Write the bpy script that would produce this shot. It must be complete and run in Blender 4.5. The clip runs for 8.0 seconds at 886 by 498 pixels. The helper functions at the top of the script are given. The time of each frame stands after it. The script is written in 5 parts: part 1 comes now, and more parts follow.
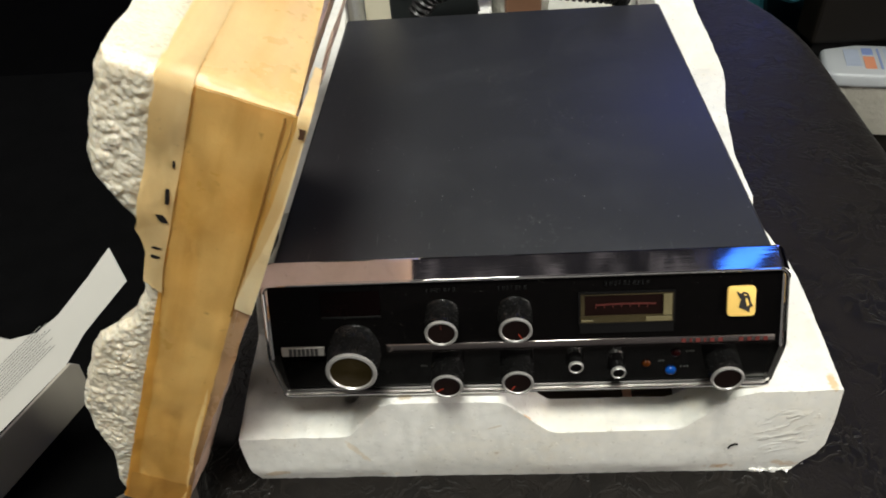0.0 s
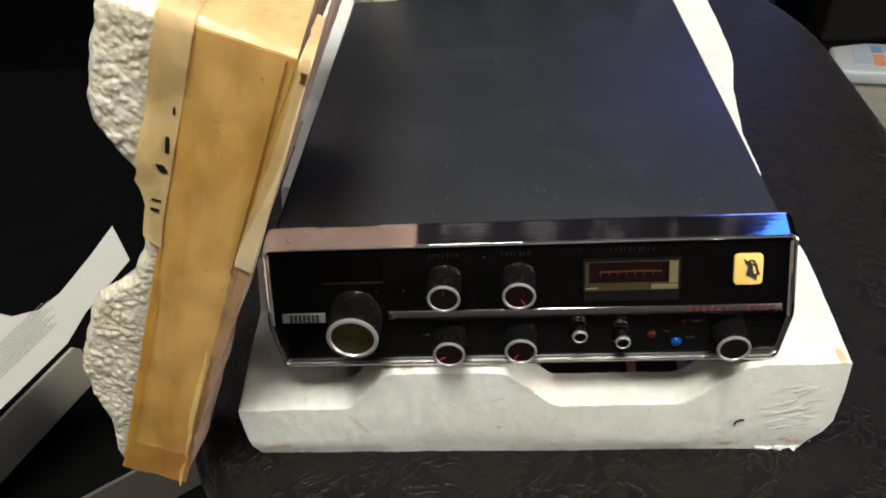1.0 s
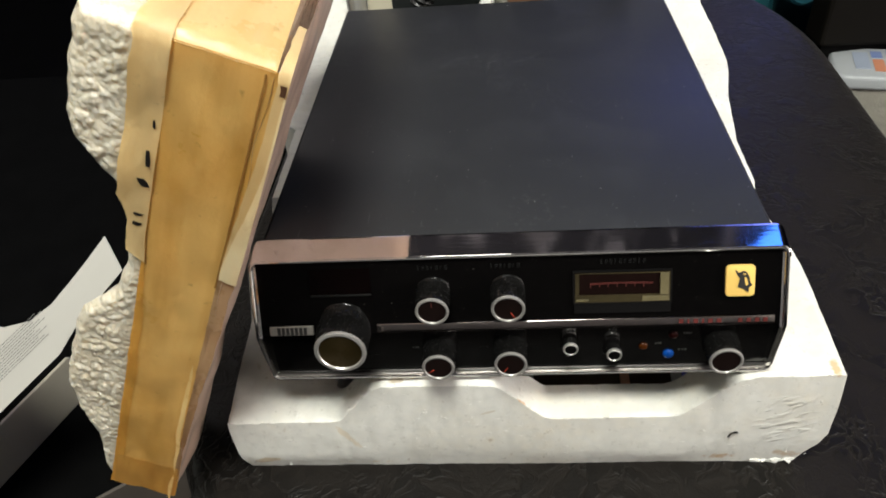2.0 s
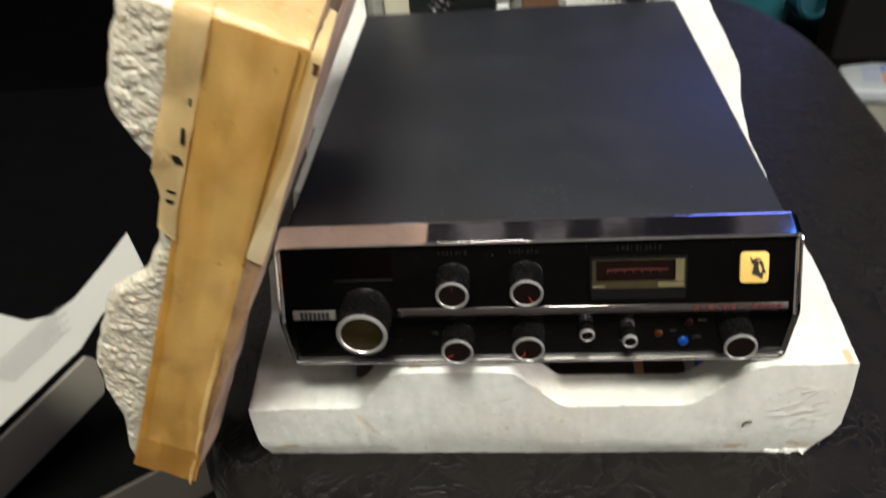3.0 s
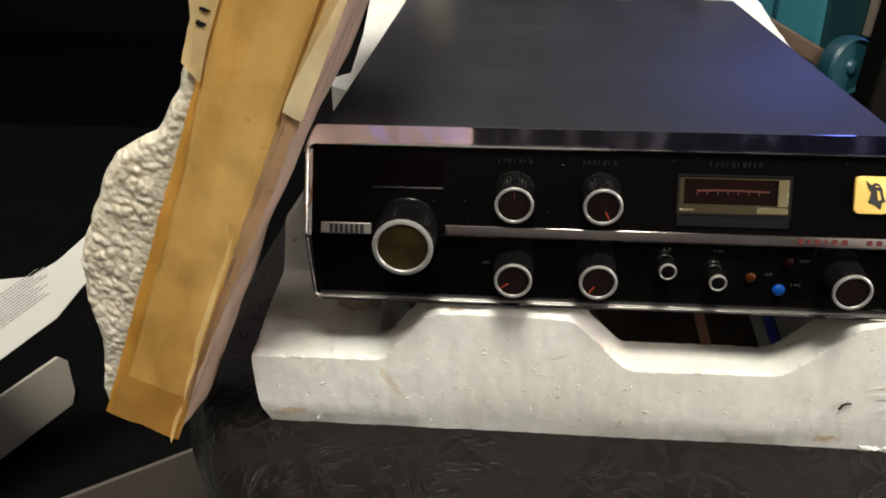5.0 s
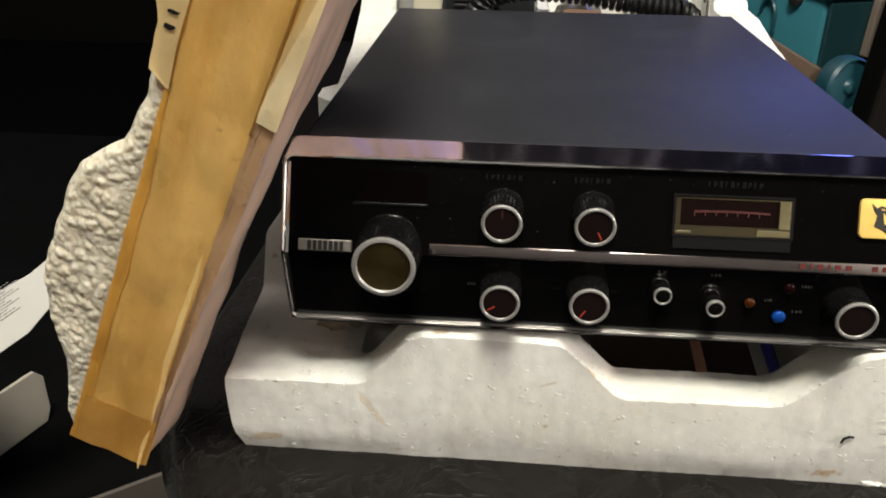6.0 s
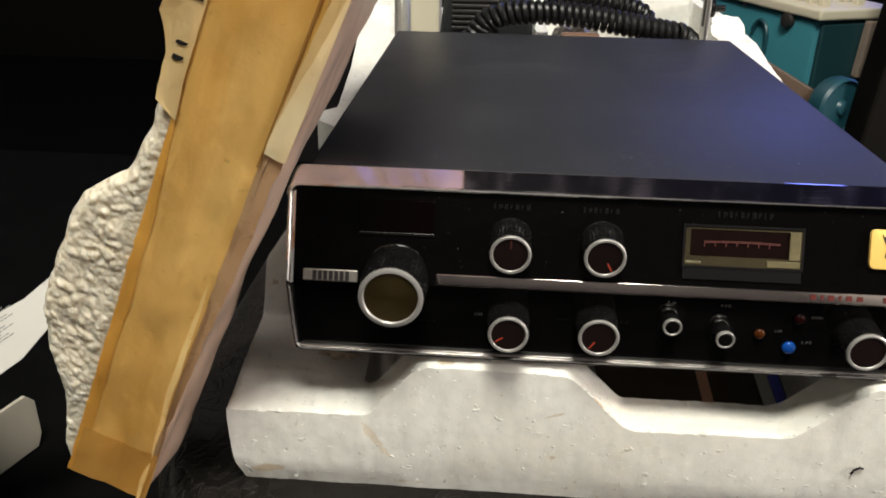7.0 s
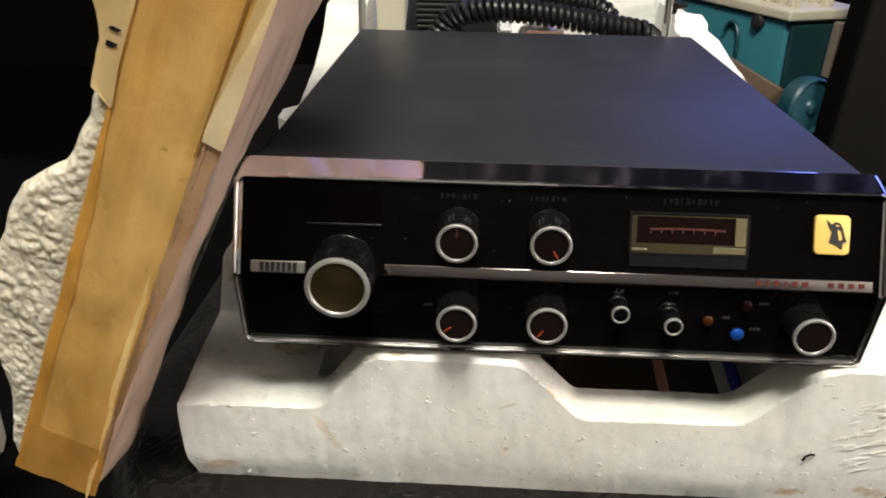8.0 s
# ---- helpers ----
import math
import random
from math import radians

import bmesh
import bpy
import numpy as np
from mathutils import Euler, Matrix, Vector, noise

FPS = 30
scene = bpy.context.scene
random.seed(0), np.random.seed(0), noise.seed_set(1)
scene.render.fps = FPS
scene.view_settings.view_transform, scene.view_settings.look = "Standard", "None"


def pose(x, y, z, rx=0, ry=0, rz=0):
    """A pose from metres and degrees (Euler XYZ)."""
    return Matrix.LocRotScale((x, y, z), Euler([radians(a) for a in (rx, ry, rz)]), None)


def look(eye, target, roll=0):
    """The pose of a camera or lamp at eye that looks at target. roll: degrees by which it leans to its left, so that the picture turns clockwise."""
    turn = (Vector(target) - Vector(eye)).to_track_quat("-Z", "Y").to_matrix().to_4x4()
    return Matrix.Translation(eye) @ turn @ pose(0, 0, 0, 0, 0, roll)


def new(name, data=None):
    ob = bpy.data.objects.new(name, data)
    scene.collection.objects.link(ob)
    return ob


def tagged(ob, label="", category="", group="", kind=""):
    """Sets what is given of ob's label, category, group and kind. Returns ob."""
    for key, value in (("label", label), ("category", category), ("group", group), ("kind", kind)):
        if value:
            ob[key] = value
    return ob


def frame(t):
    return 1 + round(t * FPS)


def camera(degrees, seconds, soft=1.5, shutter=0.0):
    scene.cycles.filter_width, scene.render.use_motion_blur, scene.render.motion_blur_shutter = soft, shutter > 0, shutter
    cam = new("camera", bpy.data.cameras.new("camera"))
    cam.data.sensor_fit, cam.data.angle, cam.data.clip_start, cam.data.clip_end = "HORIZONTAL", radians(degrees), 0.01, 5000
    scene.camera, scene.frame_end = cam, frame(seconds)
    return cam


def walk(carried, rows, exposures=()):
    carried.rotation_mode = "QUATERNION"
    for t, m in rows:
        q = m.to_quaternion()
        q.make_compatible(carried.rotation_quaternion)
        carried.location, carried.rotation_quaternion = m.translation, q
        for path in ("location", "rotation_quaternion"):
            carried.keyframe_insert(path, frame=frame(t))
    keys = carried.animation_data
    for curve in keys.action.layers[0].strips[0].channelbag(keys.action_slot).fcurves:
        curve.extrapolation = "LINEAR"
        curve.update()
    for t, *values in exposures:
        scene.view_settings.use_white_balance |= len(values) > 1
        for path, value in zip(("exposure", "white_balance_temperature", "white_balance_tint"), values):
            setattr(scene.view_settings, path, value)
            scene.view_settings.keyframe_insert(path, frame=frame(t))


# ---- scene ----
cam = camera(55.5, 8.0, soft=1.8, shutter=0.5)
PATH = [
    (0, (0.0883, -0.2157, 0.3051), (0.0517, 0.1763, -0.0031), -5.42),
    (0.2, (0.0914, -0.2157, 0.3013), (0.0555, 0.1772, -0.0058), -5.17),
    (0.3, (0.0922, -0.2156, 0.2981), (0.0557, 0.1769, -0.0094), -5.03),
    (0.5, (0.0925, -0.2179, 0.2937), (0.0532, 0.1756, -0.0121), -5.27),
    (0.7, (0.0912, -0.2184, 0.2918), (0.0473, 0.1699, -0.0200), -5.53),
    (0.8, (0.0883, -0.2233, 0.2875), (0.0483, 0.1713, -0.0170), -5.10),
    (1, (0.0889, -0.2234, 0.2898), (0.0484, 0.1726, -0.0127), -5.16),
    (1.2, (0.0903, -0.2231, 0.2923), (0.0495, 0.1733, -0.0098), -5.23),
    (1.5, (0.0929, -0.2204, 0.2915), (0.0525, 0.1769, -0.0093), -5.16),
    (1.7, (0.0953, -0.2183, 0.2917), (0.0530, 0.1790, -0.0089), -5.44),
    (2.8, (0.0897, -0.2227, 0.2800), (0.0457, 0.1759, -0.0187), -5.46),
    (2.9, (0.0911, -0.2240, 0.2834), (0.0439, 0.1713, -0.0191), -5.36),
    (3, (0.0900, -0.2330, 0.2839), (0.0431, 0.1720, -0.0055), -5.34),
    (3.2, (0.0863, -0.2413, 0.2840), (0.0409, 0.1724, 0.0069), -4.96),
    (3.3, (0.0883, -0.2424, 0.2765), (0.0411, 0.1752, 0.0055), -4.84),
    (3.5, (0.0835, -0.2475, 0.2623), (0.0388, 0.1747, -0.0019), -4.42),
    (3.8, (0.0810, -0.2503, 0.2502), (0.0355, 0.1802, -0.0001), -4.24),
    (4, (0.0798, -0.2464, 0.2372), (0.0358, 0.1874, -0.0076), -3.60),
    (4.2, (0.0795, -0.2412, 0.2299), (0.0342, 0.1966, -0.0073), -3.31),
    (4.3, (0.0792, -0.2383, 0.2265), (0.0319, 0.1994, -0.0106), -3.01),
    (4.5, (0.0716, -0.2347, 0.2179), (0.0286, 0.2025, -0.0209), -1.96),
    (4.6, (0.0676, -0.2342, 0.2113), (0.0263, 0.2031, -0.0274), -1.33),
    (4.7, (0.0652, -0.2340, 0.2060), (0.0245, 0.2051, -0.0297), -1.00),
    (5.8, (0.0621, -0.2219, 0.1934), (0.0254, 0.2256, -0.0265), 0.58),
    (6, (0.0653, -0.2191, 0.1936), (0.0290, 0.2289, -0.0253), 0.65),
    (6.5, (0.0626, -0.2141, 0.1940), (0.0288, 0.2365, -0.0202), 0.79),
    (7, (0.0593, -0.2148, 0.1963), (0.0293, 0.2376, -0.0145), 1.04),
    (7.5, (0.0645, -0.2169, 0.1926), (0.0357, 0.2372, -0.0149), 1.01),
    (8, (0.0709, -0.2157, 0.1914), (0.0489, 0.2391, -0.0152), 0.90),
]
EXPOSURES = [(0, 0.09, 6250, 7), (1.5, 0.16, 6250, 7), (3.0, 0.18, 6290, 7), (3.5, 0.15, 6320, 7), (4.5, 0.21, 6440, 8), (6.0, 0.27, 6540, 9), (8, 0.30, 6520, 9)]
walk(cam, [(t, look(eye, target, roll)) for t, eye, target, roll in PATH], EXPOSURES)

# ---- world, lamps ----
world = bpy.data.worlds.new("room_glow")
world.use_nodes = True
world.node_tree.nodes["Background"].inputs[0].default_value = (0.30, 0.26, 0.22, 1)
world.node_tree.nodes["Background"].inputs[1].default_value = 0.05
scene.world = world


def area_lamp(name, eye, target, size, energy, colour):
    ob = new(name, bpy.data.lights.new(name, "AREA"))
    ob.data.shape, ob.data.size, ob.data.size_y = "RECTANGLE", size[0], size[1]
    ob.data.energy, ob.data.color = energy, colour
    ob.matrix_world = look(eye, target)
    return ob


def globe_lamp(name, place, radius, energy, colour):
    ob = new(name, bpy.data.lights.new(name, "POINT"))
    ob.data.shadow_soft_size, ob.data.energy, ob.data.color = radius, energy, colour
    ob.location = place
    return ob


globe_lamp("ceiling_lamp", (0.09, -0.50, 1.31), 0.20, 97, (1.0, 0.968, 0.868))
# Unseen lamp added at the right to brighten the slab's side.
globe_lamp("right_fill_lamp", (1.15, -0.35, 0.40), 0.10, 30, (1.0, 0.88, 0.82))
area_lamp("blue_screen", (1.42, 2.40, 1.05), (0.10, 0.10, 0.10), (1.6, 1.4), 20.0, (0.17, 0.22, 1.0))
# Unseen fill light, added to brighten the ceiling that the chrome mirrors.
area_lamp("ceiling_fill", (-0.80, 1.05, 0.75), (-0.80, 1.07, 1.9), (0.5, 0.5), 30.0, (1.0, 0.88, 0.84))
area_lamp("blue_led_panel", (0.715, 0.55, 1.40), (0.16, 0.02, 0.10), (0.055, 0.30), 0.15, (0.05, 0.20, 1.0))


# ---- materials ----
class Nodes:
    """A short way to write a node material."""

    def __init__(self, name):
        self.mat = bpy.data.materials.new(name)
        self.mat.use_nodes = True
        self.tree = self.mat.node_tree
        self.bsdf = self.tree.nodes["Principled BSDF"]
        self.at = self.add("ShaderNodeTexCoord").outputs["Object"]

    def add(self, kind, **values):
        node = self.tree.nodes.new(kind)
        for key, value in values.items():
            node.inputs[key.replace("_", " ")].default_value = value
        return node

    def link(self, a, b):
        self.tree.links.new(a, b)

    def stretched(self, scale):
        m = self.add("ShaderNodeMapping", Scale=scale)
        self.link(self.at, m.inputs["Vector"])
        return m.outputs[0]

    def stretched_from(self, socket, scale):
        m = self.add("ShaderNodeMapping", Scale=scale)
        self.link(socket, m.inputs["Vector"])
        return m.outputs[0]

    def turned(self, degrees, scale):
        """Coordinates turned about the y axis, then stretched."""
        m = self.add("ShaderNodeMapping", Rotation=(0, radians(degrees), 0))
        self.link(self.at, m.inputs["Vector"])
        q = self.add("ShaderNodeMapping", Scale=scale)
        self.link(m.outputs[0], q.inputs["Vector"])
        return q.outputs[0]

    def noise(self, scale, detail=4.0, rough=0.6, at=None):
        n = self.add("ShaderNodeTexNoise", Scale=scale, Detail=detail, Roughness=rough)
        self.link(at or self.at, n.inputs["Vector"])
        return n.outputs[0]

    def cells(self, scale, at=None, smooth=True):
        n = self.add("ShaderNodeTexVoronoi", Scale=scale)
        n.feature = "SMOOTH_F1" if smooth else "F1"
        self.link(at or self.at, n.inputs["Vector"])
        return n.outputs[0]

    def ramp(self, fac, stops):
        r = self.add("ShaderNodeValToRGB")
        while len(r.color_ramp.elements) < len(stops):
            r.color_ramp.elements.new(0.5)
        for el, (p, c) in zip(r.color_ramp.elements, stops):
            el.position, el.color = p, (*c, 1) if len(c) == 3 else c
        self.link(fac, r.inputs[0])
        return r.outputs[0]

    def grey(self, fac, a, va, b, vb):
        return self.ramp(fac, [(a, (va,) * 3), (b, (vb,) * 3)])

    def mix(self, fac, a, b, mode="MIX"):
        m = self.add("ShaderNodeMix")
        m.data_type, m.blend_type = "RGBA", mode
        if isinstance(fac, float):
            m.inputs[0].default_value = fac
        else:
            self.link(fac, m.inputs[0])
        for k, v in ((6, a), (7, b)):
            if isinstance(v, tuple):
                m.inputs[k].default_value = (*v, 1)
            else:
                self.link(v, m.inputs[k])
        return m.outputs[2]

    def spot(self, middle, radii, turn=0.0, ragged=0.5, scale=260.0):
        """A stain with a ragged rim: 1 inside, 0 outside. turn is about the y axis."""
        m = self.add("ShaderNodeMapping")
        m.vector_type = "TEXTURE"
        m.inputs["Location"].default_value = middle
        m.inputs["Rotation"].default_value = (0, radians(turn), 0)
        m.inputs["Scale"].default_value = radii
        self.link(self.at, m.inputs["Vector"])
        d = self.add("ShaderNodeVectorMath")
        d.operation = "LENGTH"
        self.link(m.outputs[0], d.inputs[0])
        k = self.add("ShaderNodeMath")
        k.operation = "MULTIPLY_ADD"
        self.link(self.noise(scale, 4.0, 0.65), k.inputs[0])
        k.inputs[1].default_value = ragged * 2
        self.link(d.outputs["Value"], k.inputs[2])
        return self.grey(k.outputs[0], 0.35 + ragged, 1.0, 1.0 + ragged, 0.0)

    def axes(self, a, b, c, scale):
        """Coordinates along three directions of a leaning thing."""
        out = self.add("ShaderNodeCombineXYZ")
        for k, (v, s) in enumerate(zip((a, b, c), scale)):
            d = self.add("ShaderNodeVectorMath")
            d.operation = "DOT_PRODUCT"
            self.link(self.at, d.inputs[0])
            d.inputs[1].default_value = tuple(x * s for x in v)
            self.link(d.outputs["Value"], out.inputs[k])
        return out.outputs[0]

    def bump(self, heights):
        """heights: rows of (socket, depth in metres)."""
        last = None
        for h, depth in heights:
            b = self.add("ShaderNodeBump", Strength=1.0, Distance=depth)
            self.link(h, b.inputs["Height"])
            if last:
                self.link(last, b.inputs["Normal"])
            last = b.outputs[0]
        self.link(last, self.bsdf.inputs["Normal"])

    def done(self, colour, rough, metal=0.0, **more):
        for key, v in (("Base Color", colour), ("Roughness", rough), ("Metallic", metal), *more.items()):
            socket = self.bsdf.inputs[key.replace("_", " ")]
            if isinstance(v, tuple):
                socket.default_value = (*v, 1)
            elif isinstance(v, (int, float)):
                socket.default_value = v
            else:
                self.link(v, socket)
        return self.mat


def plain(name, colour, rough=0.5, metal=0.0, grain=0.15, scale=120.0, bump=0.0, **more):
    n = Nodes(name)
    dark = tuple(c * (1 - grain) for c in colour)
    k = n.noise(scale)
    if bump:
        n.bump([(k, bump)])
    big = n.noise(scale / 12, 3.0)
    c = n.mix(n.grey(big, 0.35, 0, 0.7, 1), n.mix(k, dark, colour), n.mix(k, colour, tuple(min(1, v * (1 + grain * 0.6)) for v in colour)))
    return n.done(c, rough, metal, **more)


STAINS = [
    ((0.0225, 0.009, 0.0225), (0.0030, 0.006, 0.0190), -33, (0.56, 0.45, 0.29), 0.50),
    ((0.0455, 0.0120, 0.0512), (0.0060, 0.0035, 0.0022), 0, (0.42, 0.33, 0.20), 0.75),
    ((0.0720, 0.0150, 0.0512), (0.0045, 0.0040, 0.0020), 0, (0.46, 0.40, 0.28), 0.55),
    ((0.0960, 0.0088, 0.0402), (0.0125, 0.0026, 0.0016), 45, (0.52, 0.29, 0.12), 0.85),
    ((0.1755, 0.009, 0.0045), (0.0210, 0.006, 0.0048), 0, (0.47, 0.30, 0.14), 0.80),
    ((0.2010, 0.009, 0.0060), (0.0120, 0.008, 0.0065), 20, (0.50, 0.34, 0.17), 0.65),
    ((0.2125, 0.0135, 0.0520), (0.0050, 0.0100, 0.0060), 0, (0.52, 0.36, 0.15), 0.80),
    ((0.1830, 0.0150, 0.0530), (0.0085, 0.0070, 0.0060), 0, (0.46, 0.32, 0.16), 0.80),
    ((-0.014, 0.009, 0.0060), (0.0140, 0.008, 0.0042), -8, (0.50, 0.37, 0.20), 0.65),
    ((0.0300, 0.009, 0.0030), (0.0300, 0.006, 0.0020), 0, (0.52, 0.40, 0.24), 0.55),
    ((0.0810, 0.009, 0.0350), (0.0080, 0.003, 0.0011), -20, (0.50, 0.42, 0.30), 0.55),
    ((0.1200, 0.009, 0.0030), (0.0300, 0.004, 0.0018), 0, (0.55, 0.43, 0.28), 0.45),
]


def foam_mat(name, bead, depth, tone, stains=(), gloss=(0.40, 0.66), soft=0.12, groove=0.0):
    n = Nodes(name)
    beads = n.cells(bead)
    dirt = n.noise(16.0, 7.0, 0.7)
    spots = n.noise(130.0, 3.0, 0.5)
    base = n.mix(n.grey(dirt, 0.46, 0, 0.78, 0.75), tone, (tone[0] * 0.84, tone[1] * 0.77, tone[2] * 0.66))
    base = n.mix(n.grey(spots, 0.71, 0, 0.76, 0.7), base, (0.36, 0.27, 0.17))
    base = n.mix(n.grey(n.noise(420.0, 2.0, 0.4), 0.725, 0, 0.76, 0.5), base, (0.25, 0.20, 0.15))
    base = n.mix(n.grey(n.cells(210.0, None, False), 0.35, 0, 0.75, 0.5), base, tuple(v * 0.86 for v in tone))
    for middle, radii, turn, colour, most in stains:
        k = n.spot(middle, radii, turn)
        base = n.mix(n.grey(k, 0.0, 0.0, 1.0, most), base, colour)
    pits = n.grey(n.noise(230.0, 1.0), 0.21, 0, 0.27, 1)
    proud = n.grey(n.noise(1.0, 2.0, 0.5, n.stretched((260.0, 260.0, 620.0))), 0.69, 0, 0.74, 1)
    ripple = n.mix(n.spot((0.1995, 0.009, 0.028), (0.022, 0.012, 0.026), 0, 0.3, 120.0), (0.0, 0.0, 0.0), n.grey(n.noise(1.0, 1.0, 0.4, n.turned(22, (150.0, 150.0, 520.0))), 0.52, 0, 0.68, 1)) if stains else proud
    n.bump([(ripple, 0.00034 if stains else 0.0001), (pits, 0.00020), (proud, 0.00030), (n.noise(40.0, 2.0), depth * 0.3), (n.cells(190.0, None, False), depth * 0.22), (beads, depth * 0.5), (n.noise(1400.0, 2.0, 0.6), depth * 0.28)])
    if groove:
        n.bump([(n.grey(n.cells(520.0, None, False), 0.25, 1.0, 0.75, 0.0), groove), (n.noise(160.0, 3.0), 0.00025), (n.noise(1400.0, 3.0, 0.6), depth * 0.4)])
    r = n.mix(n.grey(n.noise(380.0, 2.0), 0.60, 0, 0.68, 1), n.grey(n.noise(60.0), 0.3, gloss[0], 0.7, gloss[1]), (0.16, 0.16, 0.16))
    n.bsdf.inputs["Subsurface Radius"].default_value = (1.0, 0.9, 0.75)
    return n.done(base, r, Subsurface_Weight=soft, Subsurface_Scale=0.0035)


FOAM = foam_mat("white_polystyrene", 330.0, 0.00018, (0.715, 0.710, 0.665), STAINS)
FOAM_ROUGH = foam_mat("broken_polystyrene", 650.0, 0.00022, (0.70, 0.645, 0.525), (), (0.22, 0.42), 0.75, 0.00020)


DIRTY_FOAM = foam_mat("dirty_polystyrene", 500.0, 0.0004, (0.36, 0.31, 0.23), (), (0.4, 0.6), 0.1, 0.0004)


SLAB_U = Vector((0.401, -0.0863, 0.912)).normalized()
SLAB_N = (Vector((0, -1, 0)) - SLAB_U * Vector((0, -1, 0)).dot(SLAB_U)).normalized()
SLAB_V = -SLAB_U.cross(SLAB_N)


def tape_mat(name, colour, deep, gloss):
    n = Nodes(name)
    streak = n.noise(1.0, 4.0, 0.55, n.axes(SLAB_V, SLAB_N, SLAB_U, (95.0, 12.0, 9.0)))
    fine = n.noise(1.0, 4.0, 0.6, n.axes(SLAB_V, SLAB_N, SLAB_U, (900.0, 200.0, 40.0)))
    cloud = n.noise(42.0, 6.0, 0.65)
    broad = n.noise(1.0, 2.0, 0.5, n.axes(SLAB_V, SLAB_N, SLAB_U, (26.0, 26.0, 16.0)))
    c = n.mix(n.grey(broad, 0.38, 0, 0.66, 0.6), colour, deep)
    c = n.mix(n.grey(streak, 0.44, 0, 0.66, 0.6), c, deep)
    c = n.mix(n.grey(cloud, 0.48, 0, 0.70, 0.30), c, tuple(min(1, v * f) for v, f in zip(colour, (1.14, 1.20, 1.30))))
    c = n.mix(n.grey(fine, 0.70, 0, 0.95, 0.04), c, tuple(v * 0.72 for v in deep))
    c = n.mix(n.grey(n.noise(150.0, 3.0, 0.7), 0.66, 0, 0.76, 0.5), c, tuple(v * 0.5 for v in deep))
    wrinkle = n.noise(1.0, 5.0, 0.6, n.axes(SLAB_V, SLAB_N, SLAB_U, (62.0, 50.0, 48.0)))
    n.bump([(cloud, 0.00022), (wrinkle, 0.0004), (n.noise(210.0, 3.0), 0.00008)])
    return n.done(c, n.grey(cloud, 0.35, gloss - 0.14, 0.65, gloss + 0.08))


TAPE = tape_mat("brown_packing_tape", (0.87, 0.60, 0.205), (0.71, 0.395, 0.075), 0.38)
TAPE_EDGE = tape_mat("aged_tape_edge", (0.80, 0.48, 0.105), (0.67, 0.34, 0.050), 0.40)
TAPE_SLIT = tape_mat("dark_tape_slit", (0.46, 0.25, 0.06), (0.36, 0.17, 0.04), 0.5)
# Front tape carried over the top; overhead light is in its paler colour.
TAPE_TOP_LIT = tape_mat("lit_brown_tape", (0.86, 0.66, 0.33), (0.80, 0.55, 0.21), 0.36)
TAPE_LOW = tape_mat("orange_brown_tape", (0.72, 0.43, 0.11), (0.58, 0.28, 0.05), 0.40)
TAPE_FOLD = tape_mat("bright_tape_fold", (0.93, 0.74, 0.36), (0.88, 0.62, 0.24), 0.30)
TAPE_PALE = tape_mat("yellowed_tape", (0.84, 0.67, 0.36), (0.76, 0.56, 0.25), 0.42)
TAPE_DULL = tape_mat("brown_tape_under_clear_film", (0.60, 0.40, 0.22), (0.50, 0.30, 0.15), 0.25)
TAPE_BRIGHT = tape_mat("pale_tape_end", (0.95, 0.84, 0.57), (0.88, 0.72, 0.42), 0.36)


def clear_tape():
    n = Nodes("clear_tape")
    ax = n.axes(SLAB_V, SLAB_N, SLAB_U, (60.0, 60.0, 28.0))
    creases = n.grey(n.noise(1.0, 3.0, 0.6, n.axes(SLAB_V, SLAB_N, SLAB_U, (260.0, 160.0, 90.0))), 0.60, 0, 0.68, 1)
    n.bump([(n.noise(1.0, 3.0, 0.5, ax), 0.0010), (creases, 0.00050)])
    c = n.mix(n.noise(45.0), (0.84, 0.68, 0.57), (0.74, 0.56, 0.43))
    c = n.mix(n.grey(n.noise(80.0, 5.0, 0.7), 0.60, 0, 0.74, 0.4), c, (0.72, 0.53, 0.36))
    return n.done(c, 0.30, Coat_Weight=0.6, Coat_Roughness=0.05)


CLEAR = clear_tape()


def vinyl_mat():
    n = Nodes("embossed_black_vinyl")
    warp = n.add("ShaderNodeTexNoise", Scale=34.0, Detail=2.0)
    n.link(n.at, warp.inputs["Vector"])
    v = n.add("ShaderNodeVectorMath")
    v.operation = "MULTIPLY_ADD"
    n.link(warp.outputs["Color"], v.inputs[0])
    v.inputs[1].default_value = (0.05, 0.05, 0.05)
    n.link(n.at, v.inputs[2])
    strokes = n.noise(1.0, 2.5, 0.55, n.stretched_from(v.outputs[0], (105.0, 70.0, 90.0)))
    leaf = n.ramp(strokes, [(0.43, (1, 1, 1)), (0.48, (0, 0, 0)), (0.52, (0, 0, 0)), (0.57, (1, 1, 1))])
    patch = n.grey(n.noise(30.0, 2.0), 0.40, 0.15, 0.56, 1)
    both = n.mix(patch, (0.0, 0.0, 0.0), leaf)
    n.bump([(both, 0.00038), (n.noise(900.0, 3.0), 0.00020)])
    c = n.mix(n.noise(8.0), (0.0058, 0.0046, 0.0037), (0.0086, 0.0070, 0.0055))
    c = n.mix(n.grey(both, 0.0, 0.0, 1.0, 0.7), c, (0.0030, 0.0027, 0.0024))
    return n.done(c, n.mix(both, (0.48, 0.48, 0.48), (0.36, 0.36, 0.36)), Sheen_Weight=0.035, Sheen_Roughness=0.50, Specular_IOR_Level=0.15)


VINYL = vinyl_mat()


